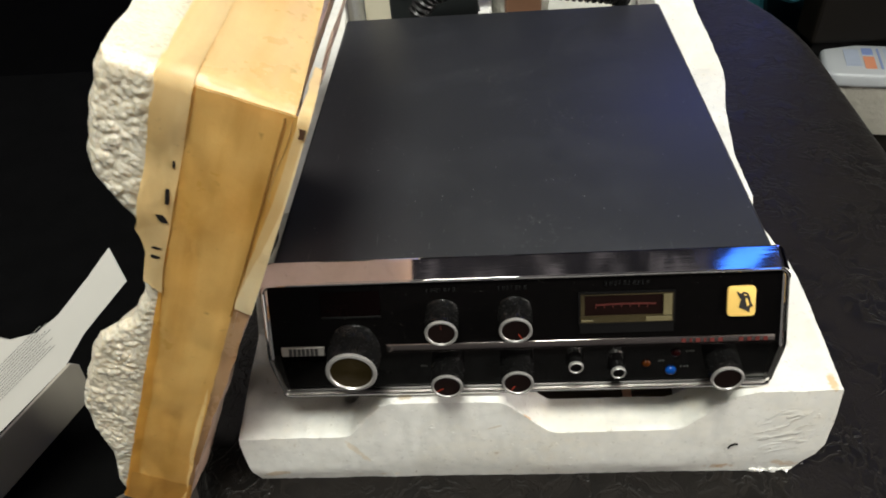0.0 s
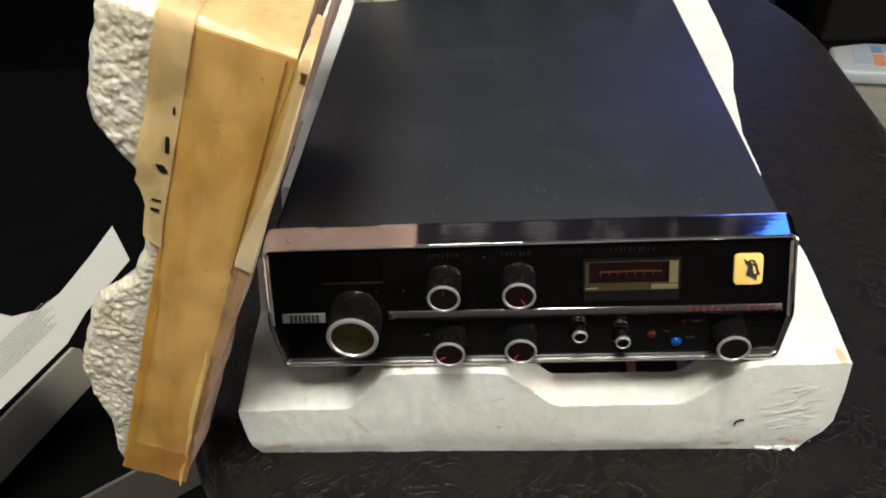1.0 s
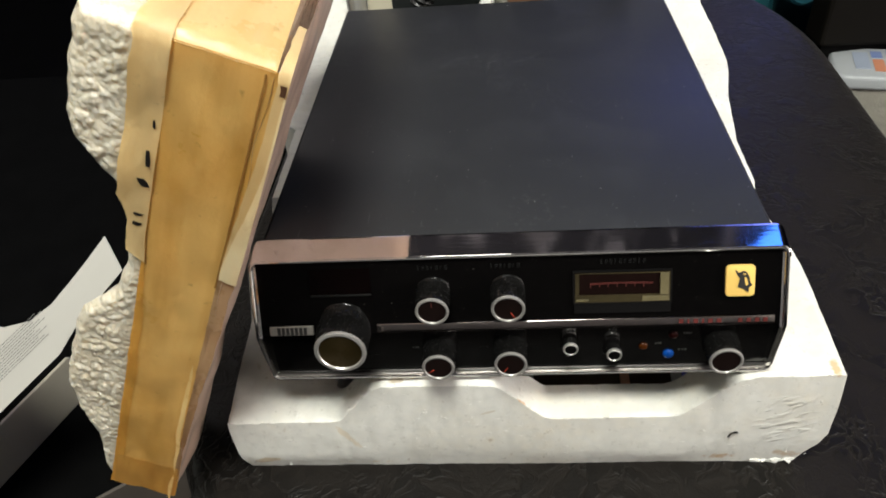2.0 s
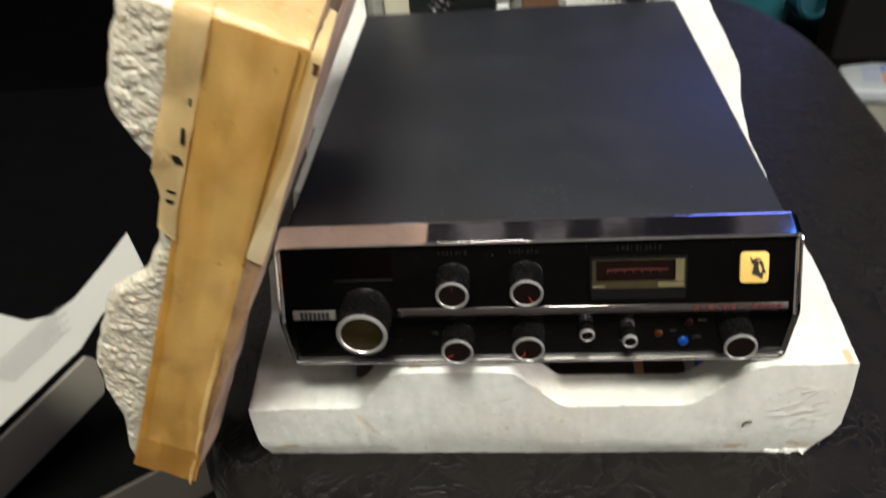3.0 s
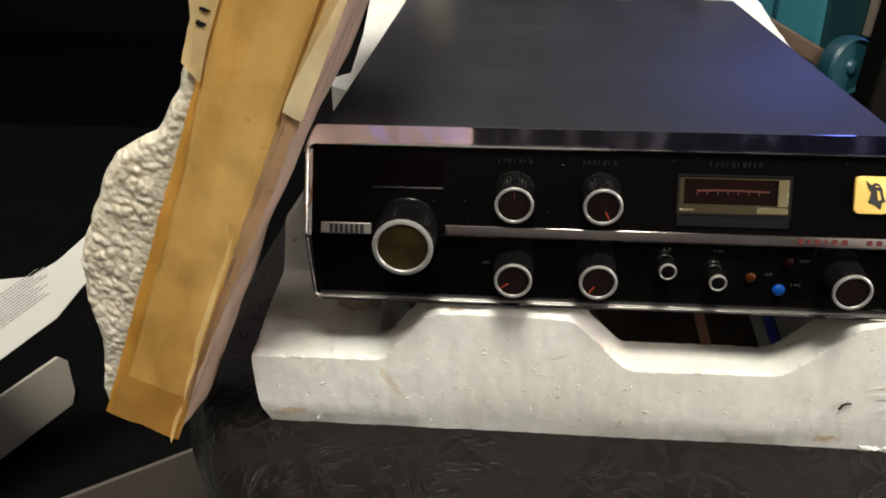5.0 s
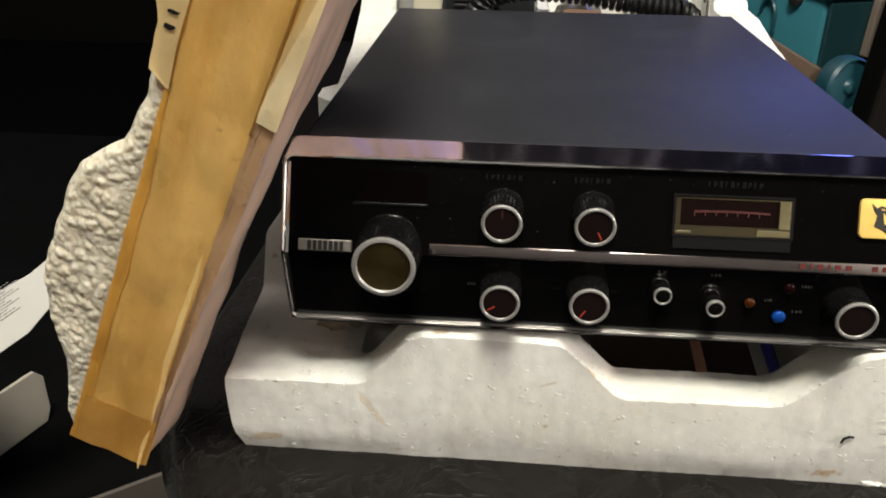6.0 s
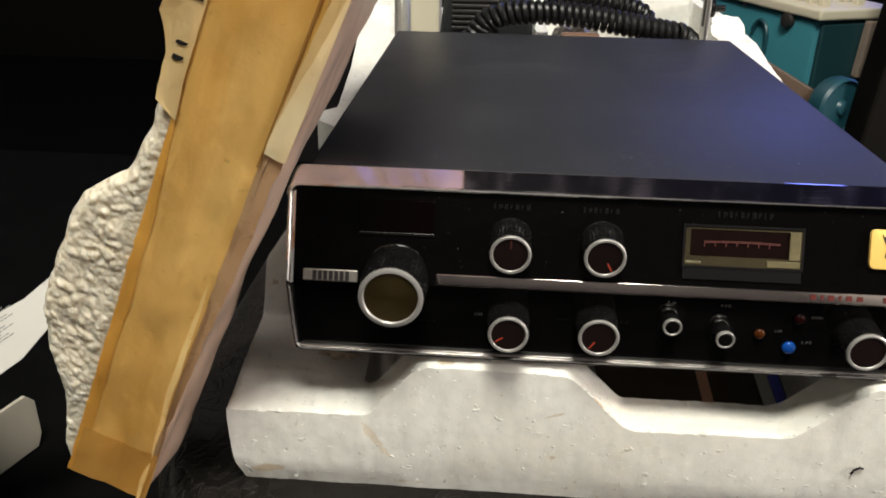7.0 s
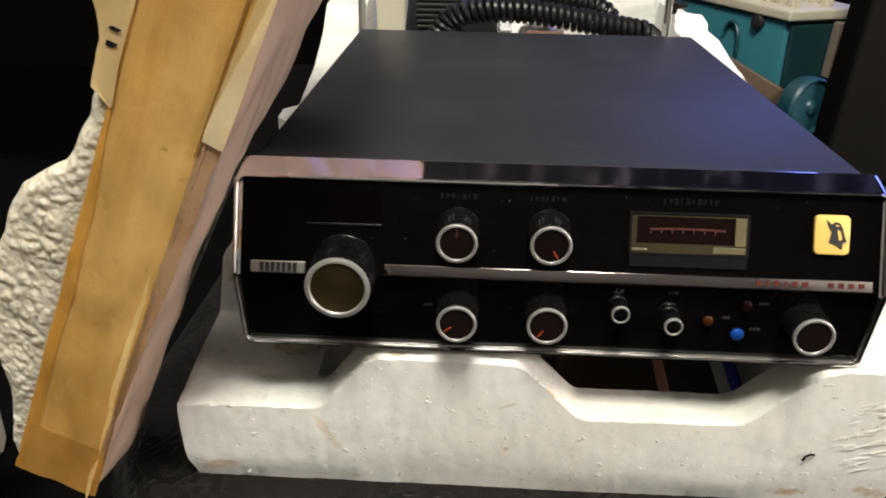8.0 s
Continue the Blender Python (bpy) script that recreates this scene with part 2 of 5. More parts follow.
def cover_mat():
    n = Nodes("satin_black_enamel")
    fine = n.noise(1500.0, 2.0)
    dust = n.grey(n.noise(700.0, 1.0, 0.4), 0.775, 0, 0.80, 0.8)
    scuff = n.mix(n.grey(n.noise(18.0, 3.0), 0.52, 0, 0.66, 1), (0.0, 0.0, 0.0), n.grey(n.noise(380.0, 3.0, 0.7), 0.57, 0, 0.72, 0.35))
    smear = n.grey(n.noise(26.0, 6.0, 0.7), 0.50, 0, 0.8, 1)
    scratch = n.noise(1.0, 3.0, 0.5, n.stretched((30.0, 800.0, 30.0)))
    c = n.mix(smear, (0.0142, 0.0152, 0.0170), (0.0208, 0.0220, 0.0240))
    rubbed = n.grey(n.noise(900.0, 4.0, 0.75), 0.55, 0, 0.68, 1)
    for middle, radii, turn in (((0.112, 0.075, 0.11), (0.020, 0.010, 0.02), 0), ((0.083, 0.062, 0.11), (0.008, 0.005, 0.02), 0), ((0.062, 0.085, 0.11), (0.010, 0.006, 0.02), 0), ((0.165, 0.150, 0.11), (0.007, 0.030, 0.02), 0), ((0.150, 0.175, 0.11), (0.010, 0.012, 0.02), 0)):
        worn = n.mix(n.spot(middle, radii, turn, 0.5, 140.0), (0.0, 0.0, 0.0), rubbed)
        c = n.mix(n.grey(worn, 0.0, 0.0, 1.0, 0.30), c, (0.115, 0.112, 0.108))
    hair = n.grey(n.noise(1.0, 2.0, 0.5, n.stretched((900.0, 45.0, 1.0))), 0.715, 0, 0.75, 0.4)
    c = n.mix(hair, c, (0.09, 0.088, 0.085))
    c = n.mix(scuff, c, (0.13, 0.128, 0.125))
    c = n.mix(dust, c, (0.17, 0.165, 0.155))
    n.bump([(fine, 0.00006), (scratch, 0.00002)])
    return n.done(c, n.mix(smear, (0.43, 0.43, 0.43), (0.52, 0.52, 0.52)))


COVER = cover_mat()


def chrome_mat():
    n = Nodes("worn_chrome")
    haze = n.noise(45.0, 5.0)
    n.bump([(n.noise(25.0, 3.0), 0.00006), (n.noise(1.0, 3.0, 0.6, n.stretched((40.0, 400.0, 400.0))), 0.000014)])
    return n.done(n.mix(n.grey(haze, 0.5, 0, 0.8, 1), (0.83, 0.81, 0.79), (0.66, 0.62, 0.58)), n.grey(haze, 0.3, 0.03, 0.8, 0.12), 1.0)


CHROME = chrome_mat()
DULL_CHROME = plain("dull_chrome", (0.40, 0.38, 0.36), 0.34, 1.0, 0.2, 200)
TRIM = plain("satin_trim_metal", (0.36, 0.315, 0.30), 0.15, 1.0, 0.45, 60)
PLATE = plain("pale_plate_metal", (0.40, 0.375, 0.34), 0.34, 0.7, 0.15, 300)
RING = plain("brushed_aluminium_ring", (0.44, 0.425, 0.405), 0.32, 0.6, 0.12, 600)
GLOSS = plain("gloss_black_faceplate", (0.0034, 0.0031, 0.0031), 0.10, 0, 0.4, 300, Specular_IOR_Level=0.5)
SMOKED = plain("smoked_red_window", (0.0019, 0.0009, 0.0009), 0.12, 0, 0.3, 200, Specular_IOR_Level=0.04)


def knob_mat():
    n = Nodes("black_knob_plastic")
    # Pale specks: dust, and glints of the knurling put into the colour.
    dust = n.grey(n.noise(1500.0, 2.0, 0.5), 0.69, 0, 0.75, 0.7)
    c = n.mix(dust, (0.0040, 0.0039, 0.0038), (0.055, 0.052, 0.047))
    n.bump([(n.noise(900.0, 2.0), 0.00005)])
    return n.done(c, n.grey(n.noise(700.0), 0.35, 0.12, 0.65, 0.30), Specular_IOR_Level=0.38)


KNOB = knob_mat()
KNOB_FACE = plain("dark_brown_knob_face", (0.008, 0.0045, 0.004), 0.3, 0, 0.3, 500, Specular_IOR_Level=0.25)


def disc_mat():
    """Spun metal: fine grooves round the middle of the large knob."""
    n = Nodes("spun_bronze_disc")
    m = n.add("ShaderNodeMapping", Location=(-0.0303, 0, -0.0808))
    n.link(n.at, m.inputs["Vector"])
    w = n.add("ShaderNodeTexWave", Scale=1500.0, Distortion=0.4)
    w.wave_type, w.rings_direction = "RINGS", "Y"
    n.link(m.outputs[0], w.inputs["Vector"])
    n.bump([(w.outputs[1], 0.00003)])
    return n.done(n.mix(n.noise(500.0), (0.070, 0.050, 0.018), (0.105, 0.075, 0.028)), 0.30, 0.85)


DISC = disc_mat()
DIM_MARK = plain("dim_red_marking", (0.045, 0.010, 0.007), 0.5, 0, 0.2, 500)
RED = plain("red_marking", (0.26, 0.030, 0.013), 0.5, 0, 0.2, 500)
RED_PRINT = plain("red_print_on_chrome", (0.080, 0.017, 0.015), 0.6, 0, 0.3, 500, Specular_IOR_Level=0.1)
INK = plain("black_print", (0.02, 0.018, 0.017), 0.5, 0, 0.2, 500)
GREY_PRINT = plain("grey_print", (0.0052, 0.0052, 0.005), 0.3, 0, 0.3, 500, Specular_IOR_Level=0.2)
GLOW_PRINT = plain("white_print", (0.07, 0.07, 0.065), 0.5, 0, 0.3, 500)
CREAM = plain("aged_cream_plastic", (0.034, 0.026, 0.010), 0.30, 0, 0.7, 160, 0.0004)
DIAL = plain("dark_meter_dial", (0.0072, 0.0034, 0.0028), 0.25, 0, 0.4, 120, Specular_IOR_Level=0.05)
BADGE = plain("yellow_badge_plastic", (0.78, 0.52, 0.14), 0.33, 0, 0.1, 200)


def face_mat():
    """Gloss black panel with settled specks of dust."""
    n = Nodes("deep_black_faceplate")
    dust = n.grey(n.noise(1100.0, 1.0, 0.4), 0.77, 0, 0.80, 0.45)
    c = n.mix(dust, n.mix(n.noise(300.0), (0.0012, 0.0011, 0.0011), (0.0024, 0.0021, 0.0021)), (0.10, 0.095, 0.085))
    return n.done(c, n.grey(n.noise(40.0, 4.0), 0.35, 0.12, 0.7, 0.22), Specular_IOR_Level=0.045)


FACE = face_mat()


# Lit copy of the cream plastic, lighter where the guide gathers light.
CREAM_LIT = plain("lit_cream_plastic", (0.130, 0.110, 0.055), 0.30, 0, 0.6, 220, 0.0004)
MATT = plain("matt_black_plastic", (0.0026, 0.0024, 0.0024), 0.5, 0, 0.4, 300, Specular_IOR_Level=0.15)
RED_DIM = plain("dim_red_scale", (0.060, 0.0065, 0.0035), 0.5, 0, 0.5, 200)
AMBER = plain("amber_lens", (0.042, 0.011, 0.0015), 0.25, 0, 0.25, 300, Specular_IOR_Level=0.15)
RED_LENS = plain("dark_red_lens", (0.009, 0.0008, 0.0008), 0.3, 0, 0.25, 300, Specular_IOR_Level=0.1)
BLUE_LENS = plain("blue_lens", (0.004, 0.052, 0.27), 0.25, 0, 0.2, 300, Specular_IOR_Level=0.25)
STEEL = plain("zinc_plated_steel", (0.46, 0.45, 0.43), 0.38, 1.0, 0.25, 150, 0.0002)
RUBBER = plain("black_rubber_cord", (0.0065, 0.0065, 0.0065), 0.36, 0, 0.3, 300, Specular_IOR_Level=0.32)
MIC = plain("grey_black_microphone_plastic", (0.012, 0.014, 0.014), 0.42, 0, 0.3, 400, 0.0001)
CARD_PRINT = plain("faint_grey_print", (0.19, 0.183, 0.172), 0.6, 0, 0.2, 400)
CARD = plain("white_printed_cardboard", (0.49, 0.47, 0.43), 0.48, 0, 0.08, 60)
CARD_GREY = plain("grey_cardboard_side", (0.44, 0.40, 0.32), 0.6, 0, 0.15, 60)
# Carton card again, with the end flap's shadow put into the colour.
CARD_SHADED = plain("shaded_cardboard", (0.075, 0.062, 0.052), 0.7, 0, 0.25, 60)
BAR_GREY = plain("grey_brown_bar", (0.27, 0.215, 0.17), 0.55, 0, 0.2, 60)
TEAL = plain("teal_enamel", (0.036, 0.175, 0.215), 0.38, 0, 0.2, 40, 0.0004)
# Teal darkened to carry the shade of the hollow beside the cabinet.
TEAL_SHADED = plain("shaded_teal_enamel", (0.0080, 0.036, 0.043), 0.45, 0, 0.2, 40, 0.0004)
TEAL_WHEEL = plain("teal_plastic", (0.009, 0.052, 0.070), 0.4, 0, 0.2, 60)
BEIGE = plain("ivory_plastic", (0.60, 0.55, 0.42), 0.45, 0, 0.1, 60)
TAN = plain("tan_leather_strap", (0.075, 0.047, 0.027), 0.6, 0, 0.3, 80, 0.0005)
CASE = plain("dark_brown_case", (0.0034, 0.0028, 0.0020), 0.6, 0, 0.3, 50, 0.0003, Specular_IOR_Level=0.08)
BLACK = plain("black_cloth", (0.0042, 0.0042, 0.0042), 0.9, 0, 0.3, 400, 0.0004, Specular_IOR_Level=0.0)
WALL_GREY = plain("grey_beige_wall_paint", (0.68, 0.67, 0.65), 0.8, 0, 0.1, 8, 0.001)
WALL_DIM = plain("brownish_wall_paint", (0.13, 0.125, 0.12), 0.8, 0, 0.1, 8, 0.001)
# Near-black tone: the darkness of the unlit background is put into the colour.
WALL_UNLIT = plain("unlit_wall_tone", (0.0062, 0.0058, 0.0056), 0.8, 0, 0.2, 8, 0.001, Specular_IOR_Level=0.02)
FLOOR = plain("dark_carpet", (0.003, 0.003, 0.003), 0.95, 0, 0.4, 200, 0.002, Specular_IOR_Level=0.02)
LID_WHITE = plain("white_tub_lid", (0.33, 0.35, 0.36), 0.35, 0, 0.08, 60)
LABEL_BLUE = plain("blue_label_print", (0.14, 0.19, 0.36), 0.4, 0, 0.2, 90)
LABEL_GREY = plain("grey_blue_label_print", (0.27, 0.31, 0.38), 0.4, 0, 0.2, 90)
LABEL_ORANGE = plain("orange_label_print", (0.48, 0.20, 0.11), 0.4, 0, 0.2, 90)
CLEAR_BAG = plain("cloudy_clear_plastic", (0.27, 0.26, 0.22), 0.15, 0, 0.5, 55, 0.004)
LEAFLET = plain("dark_brown_gloss_paper", (0.095, 0.072, 0.052), 0.18, 0, 0.2, 60)
# Colours of the streaks that stand for room reflections on the leaflet.
WHITE_STREAK = plain("white_reflection_streak", (0.80, 0.80, 0.78), 0.3, 0, 0.05, 90)
PEACH_STREAK = plain("peach_reflection_streak", (0.80, 0.44, 0.28), 0.3, 0, 0.1, 90)
BLUE_STREAK = plain("blue_reflection_streak", (0.11, 0.13, 0.80), 0.3, 0, 0.1, 90)
BROWN_STRIPE = plain("brown_print", (0.16, 0.085, 0.05), 0.3, 0, 0.2, 90)


# Pale patches are put in to be mirrored by the chrome lip.
def patchy_ceiling():
    n = Nodes("patchy_dark_ceiling")
    k = n.noise(1.0, 5.0, 0.65, n.stretched((9.0, 4.0, 1.0)))
    return n.done(n.mix(n.grey(k, 0.52, 0, 0.62, 1), (0.010, 0.0095, 0.011), (0.09, 0.085, 0.09)), 0.8, Specular_IOR_Level=0.05)


CEILING_DARK = patchy_ceiling()


# ---- building helpers ----
HOMES = {}


def thing(name, place, label, category, group=""):
    ob = tagged(new(name), label, category, group)
    ob.location = place
    HOMES[ob.name] = Vector(place)
    return ob


def part(name, bm, material, parent=None, label="", smooth=False):
    """Links a bmesh, drawn in the place's own coordinates, as one mesh."""
    me = bpy.data.meshes.new(name)
    bmesh.ops.recalc_face_normals(bm, faces=bm.faces)
    bm.to_mesh(me)
    bm.free()
    me.materials.append(material)
    if smooth:
        me.shade_smooth()
        me.set_sharp_from_angle(angle=radians(smooth if smooth is not True else 40))
    ob = new(name, me)
    ob.parent = parent
    if parent is not None and parent.name in HOMES:
        ob.matrix_parent_inverse = Matrix.Translation(-HOMES[parent.name])
    if label:
        ob["label"] = label
    return ob


def soften(bm, width, seg=2, angle=30):
    edges = [e for e in bm.edges if len(e.link_faces) == 2 and e.calc_face_angle() > radians(angle)]
    bmesh.ops.bevel(bm, geom=edges, offset=width, segments=seg, affect="EDGES", profile=0.5, clamp_overlap=True)
    return bm


def box(x0, x1, y0, y1, z0, z1, r=0.0, seg=2):
    bm = bmesh.new()
    bmesh.ops.create_cube(bm, size=1, matrix=Matrix.Translation(((x0 + x1) / 2, (y0 + y1) / 2, (z0 + z1) / 2)) @ Matrix.Diagonal((x1 - x0, y1 - y0, z1 - z0, 1)))
    return soften(bm, r, seg) if r else bm


def prism(pts, a, b, axis="y", r=0.0, seg=2):
    """A polygon (u, v) drawn out along an axis: y takes (x, z), x takes (y, z), z takes (x, y)."""
    bm = bmesh.new()
    put = {"y": lambda u, v, w: (u, w, v), "x": lambda u, v, w: (w, u, v), "z": lambda u, v, w: (u, v, w)}[axis]
    lo, hi = [bm.verts.new(put(u, v, a)) for u, v in pts], [bm.verts.new(put(u, v, b)) for u, v in pts]
    bm.faces.new(lo), bm.faces.new(hi)
    for i in range(len(pts)):
        bm.faces.new((lo[i - 1], lo[i], hi[i], hi[i - 1]))
    bmesh.ops.recalc_face_normals(bm, faces=bm.faces)
    return soften(bm, r, seg) if r else bm


def lathe(profile, n=40, wave=None):
    """Rows (radius, height) turned round the z axis. wave(angle index, row) scales the radius."""
    bm = bmesh.new()
    rings = []
    for k, (r, h) in enumerate(profile):
        ring = []
        for i in range(n):
            a = 2 * math.pi * i / n
            rr = r * (wave(i, k) if wave else 1)
            ring.append(bm.verts.new((rr * math.cos(a), rr * math.sin(a), h)))
        rings.append(ring)
    for p, q in zip(rings, rings[1:]):
        for i in range(n):
            bm.faces.new((p[i - 1], p[i], q[i], q[i - 1]))
    for ring in (rings[0], rings[-1]):
        bm.faces.new(ring)
    return bm


def tube(points, radius, n=8):
    bm = bmesh.new()
    pts = [Vector(p) for p in points]
    rings, side = [], None
    for i, p in enumerate(pts):
        d = (pts[min(i + 1, len(pts) - 1)] - pts[max(i - 1, 0)]).normalized()
        side = (side - d * side.dot(d)).normalized() if side else d.orthogonal().normalized()
        up = d.cross(side)
        rings.append([bm.verts.new(p + radius * (side * math.cos(2 * math.pi * k / n) + up * math.sin(2 * math.pi * k / n))) for k in range(n)])
    for p, q in zip(rings, rings[1:]):
        for k in range(n):
            bm.faces.new((p[k - 1], p[k], q[k], q[k - 1]))
    bm.faces.new(rings[0]), bm.faces.new(rings[-1])
    return bm


def moved(bm, m):
    bm.transform(m)
    return bm


def joined(*many):
    out = bmesh.new()
    for bm in many:
        me = bpy.data.meshes.new("joining")
        bm.to_mesh(me)
        bm.free()
        out.from_mesh(me)
        bpy.data.meshes.remove(me)
    return out


def along(x, rows):
    """Straight-line table of (x, value)."""
    return float(np.interp(x, [r[0] for r in rows], [r[1] for r in rows]))


def smooth_step(x, a, b):
    t = min(1.0, max(0.0, (x - a) / (b - a)))
    return t * t * (3 - 2 * t)


def skin(grid):
    """A bmesh from rows of points."""
    bm = bmesh.new()
    rows = [[bm.verts.new(p) for p in row] for row in grid]
    for a, b in zip(rows, rows[1:]):
        for i in range(len(a) - 1):
            bm.faces.new((a[i], a[i + 1], b[i + 1], b[i]))
    return bm


# ---- the room ----
def room():
    x0, x1, y0, y1, z0, z1 = -2.2, 2.2, -1.9, 2.6, -0.45, 1.9
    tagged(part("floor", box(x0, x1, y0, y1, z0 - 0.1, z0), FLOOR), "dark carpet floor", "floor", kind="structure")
    # Unseen ceiling in a pale and a dark half, added for chrome reflections.
    tagged(part("ceiling_1", box(x0, -0.42, y0, y1, z1, z1 + 0.1), WALL_GREY), "unseen pale ceiling, added for reflections", "ceiling", kind="structure")
    tagged(part("ceiling_2", box(-0.42, x1, y0, y1, z1, z1 + 0.1), CEILING_DARK), "unseen dark ceiling, pale patches added for reflections", "ceiling", kind="structure")
    # Upper wall out of view, toned to shape the sheen on the cover.
    tagged(part("wall_north", box(x0, x1, y1, y1 + 0.1, 0.25, z1), WALL_DIM), "unseen brownish wall, its tone set for reflections", "wall", kind="structure")
    # Lower wall coloured near black so that the background stays unlit.
    tagged(part("wall_north_foot", box(x0, x1, y1, y1 + 0.1, z0, 0.249), WALL_UNLIT), "wall foot, unlit darkness painted in", "wall", kind="structure")
    # Unseen wall, set close in so that it bounces light onto the slab.
    tagged(part("bounce_wall_east", box(1.55, 1.65, y0, 0.32, z0, z1), WALL_GREY), "unseen grey-beige wall, added to bounce light", "wall", kind="structure")
    tagged(part("wall_east_far", box(x1, x1 + 0.1, 0.321, y1, z0, z1), WALL_UNLIT), "wall coloured near black for an unlit room", "wall", kind="structure")
    tagged(part("wall_return", box(1.651, x1 + 0.1, 0.22, 0.32, z0, z1), WALL_UNLIT), "wall coloured near black for an unlit room", "wall", kind="structure")
    tagged(part("wall_west", box(x0 - 0.1, x0, y0, y1, z0, z1), WALL_UNLIT), "wall coloured near black for an unlit room", "wall", kind="structure")
    # Unseen wall, kept dim so that the front mirrors little light.
    tagged(part("wall_south", box(x0, x1, y0 - 0.1, y0, z0, z1), WALL_DIM), "unseen brownish wall, its tone set for reflections", "wall", kind="structure")


room()


# ---- the chair seat on which all stands ----
def rounded_outline(x0, x1, y0, y1, radii, n=14):
    """Corner radii in the order front left, front right, back right, back left."""
    pts = []
    for (cx, cy, a0), r in zip(((x0, y0, 180), (x1, y0, 270), (x1, y1, 0), (x0, y1, 90)), radii):
        ox, oy = cx + (r if cx == x0 else -r), cy + (r if cy == y0 else -r)
        pts += [(ox + r * math.cos(radians(a0 + 90 * i / n)), oy + r * math.sin(radians(a0 + 90 * i / n))) for i in range(n + 1)]
    return pts


def inset(pts, d):
    out = []
    for i, (x, y) in enumerate(pts):
        (ax, ay), (bx, by) = pts[i - 1], pts[(i + 1) % len(pts)]
        tx, ty = bx - ax, by - ay
        k = math.hypot(tx, ty) or 1
        out.append((x - ty / k * d, y + tx / k * d))
    return out


def cushion(outline, top, thick, roll):
    bm = bmesh.new()
    rings = []
    for k in range(9):
        a = math.pi / 2 * k / 8
        rings.append([bm.verts.new((x, y, top - roll + roll * math.cos(a))) for x, y in inset(outline, roll * (1 - math.sin(a)))])
    rings.append([bm.verts.new((x, y, top - thick)) for x, y in inset(outline, 0.004)])
    n = len(outline)
    for p, q in zip(rings, rings[1:]):
        for i in range(n):
            bm.faces.new((p[i - 1], p[i], q[i], q[i - 1]))
    bm.faces.new(rings[0]), bm.faces.new(rings[-1])
    return bm


def chair(name, outline, top, label):
    ch = thing(name, (sum(p[0] for p in outline) / len(outline), sum(p[1] for p in outline) / len(outline), -0.45), label, "chair")
    part("seat", cushion(outline, top, 0.055, 0.016), VINYL, ch, "black embossed vinyl seat", smooth=True)
    xs, ys = [p[0] for p in outline], [p[1] for p in outline]
    for x in (min(xs) + 0.07, max(xs) - 0.07):
        for y in (min(ys) + 0.07, max(ys) - 0.07):
            part("leg", box(x - 0.015, x + 0.015, y - 0.015, y + 0.015, -0.45, top - 0.05, 0.003), BLACK, ch)
    return ch


SEAT = rounded_outline(-0.0685, 0.342, -0.0485, 0.71, (0.113, 0.10, 0.31, 0.10), 18)
chair("chair", SEAT, 0.0, "black chair with an embossed vinyl seat")


# ---- foam tray ----
LIP = [(-0.04, 0.0308), (0.0190, 0.0314), (0.0215, 0.0325), (0.0355, 0.0490), (0.040, 0.0512), (0.0835, 0.0505), (0.0865, 0.0490), (0.1035, 0.0322), (0.106, 0.0315), (0.153, 0.0315), (0.157, 0.0330), (0.171, 0.0455), (0.178, 0.0515), (0.184, 0.0530), (0.22, 0.0530)]
TRAY_LEFT = [(0.009, -0.0262), (0.085, -0.0315), (0.098, -0.0185), (0.166, -0.0185), (0.176, -0.0290), (0.187, -0.0290), (0.190, -0.0215), (0.263, -0.0255), (0.33, -0.029), (0.41, -0.029)]
TRAY_RIGHT = [(0.009, 0.2158), (0.075, 0.2175), (0.086, 0.2165), (0.095, 0.1995), (0.133, 0.1995), (0.16, 0.2030), (0.177, 0.2050), (0.207, 0.2115), (0.218, 0.2130), (0.234, 0.2120), (0.25, 0.2103), (0.27, 0.2075), (0.287, 0.2060), (0.297, 0.2052), (0.313, 0.2035), (0.320, 0.1965), (0.330, 0.1935), (0.41, 0.1900)]
LEFT_TOP = [(0.0, 0.0314), (0.072, 0.0314), (0.105, 0.078), (0.185, 0.081), (0.19, 0.083), (0.25, 0.090), (0.29, 0.102), (0.31, 0.114), (0.41, 0.118)]
RIGHT_TOP = [(0.0, 0.0535), (0.086, 0.0535), (0.098, 0.082), (0.22, 0.083), (0.25, 0.0905), (0.291, 0.1025), (0.31, 0.103), (0.316, 0.112), (0.41, 0.112)]


def tray_height(x, y):
    lip = along(x, LIP)
    left, right = along(y, LEFT_TOP), along(y, RIGHT_TOP)
    hollow = 0.014
    if y > 0.238:
        hollow = 0.0525 if y < 0.262 else 0.040
    if y > 0.372:
        hollow = 0.098 if x < 0.07 else 0.1135
    if 0.262 < y < 0.372 and abs(x - 0.0815) < 0.004:
        hollow = 0.104
    inner_l = 0.017 if y < 0.085 else -0.004
    h = hollow
    if x < inner_l:
        h = left
    elif x < inner_l + 0.004:
        h = left + (hollow - left) * (x - inner_l) / 0.004
    inner_r = 0.1895 - 0.0045 * smooth_step(y, 0.085, 0.10) - 0.012 * max(0.0, min(y, 0.25) - 0.10)
    if x > inner_r:
        h = right
    elif x > inner_r - 0.002:
        h = max(h, hollow + (right - hollow) * (x - inner_r + 0.002) / 0.002)
    if y < 0.075 and x > 0.1705:
        h = max(h, min(0.0525, 0.026 + 1.9 * (x - 0.1705)))
    back = smooth_step(y, 0.0275, 0.0305)
    if y < 0.0305 and x > 0.0:
        h = lip * (1 - back) + h * back
    elif y < 0.0305:
        h = lip
    return h


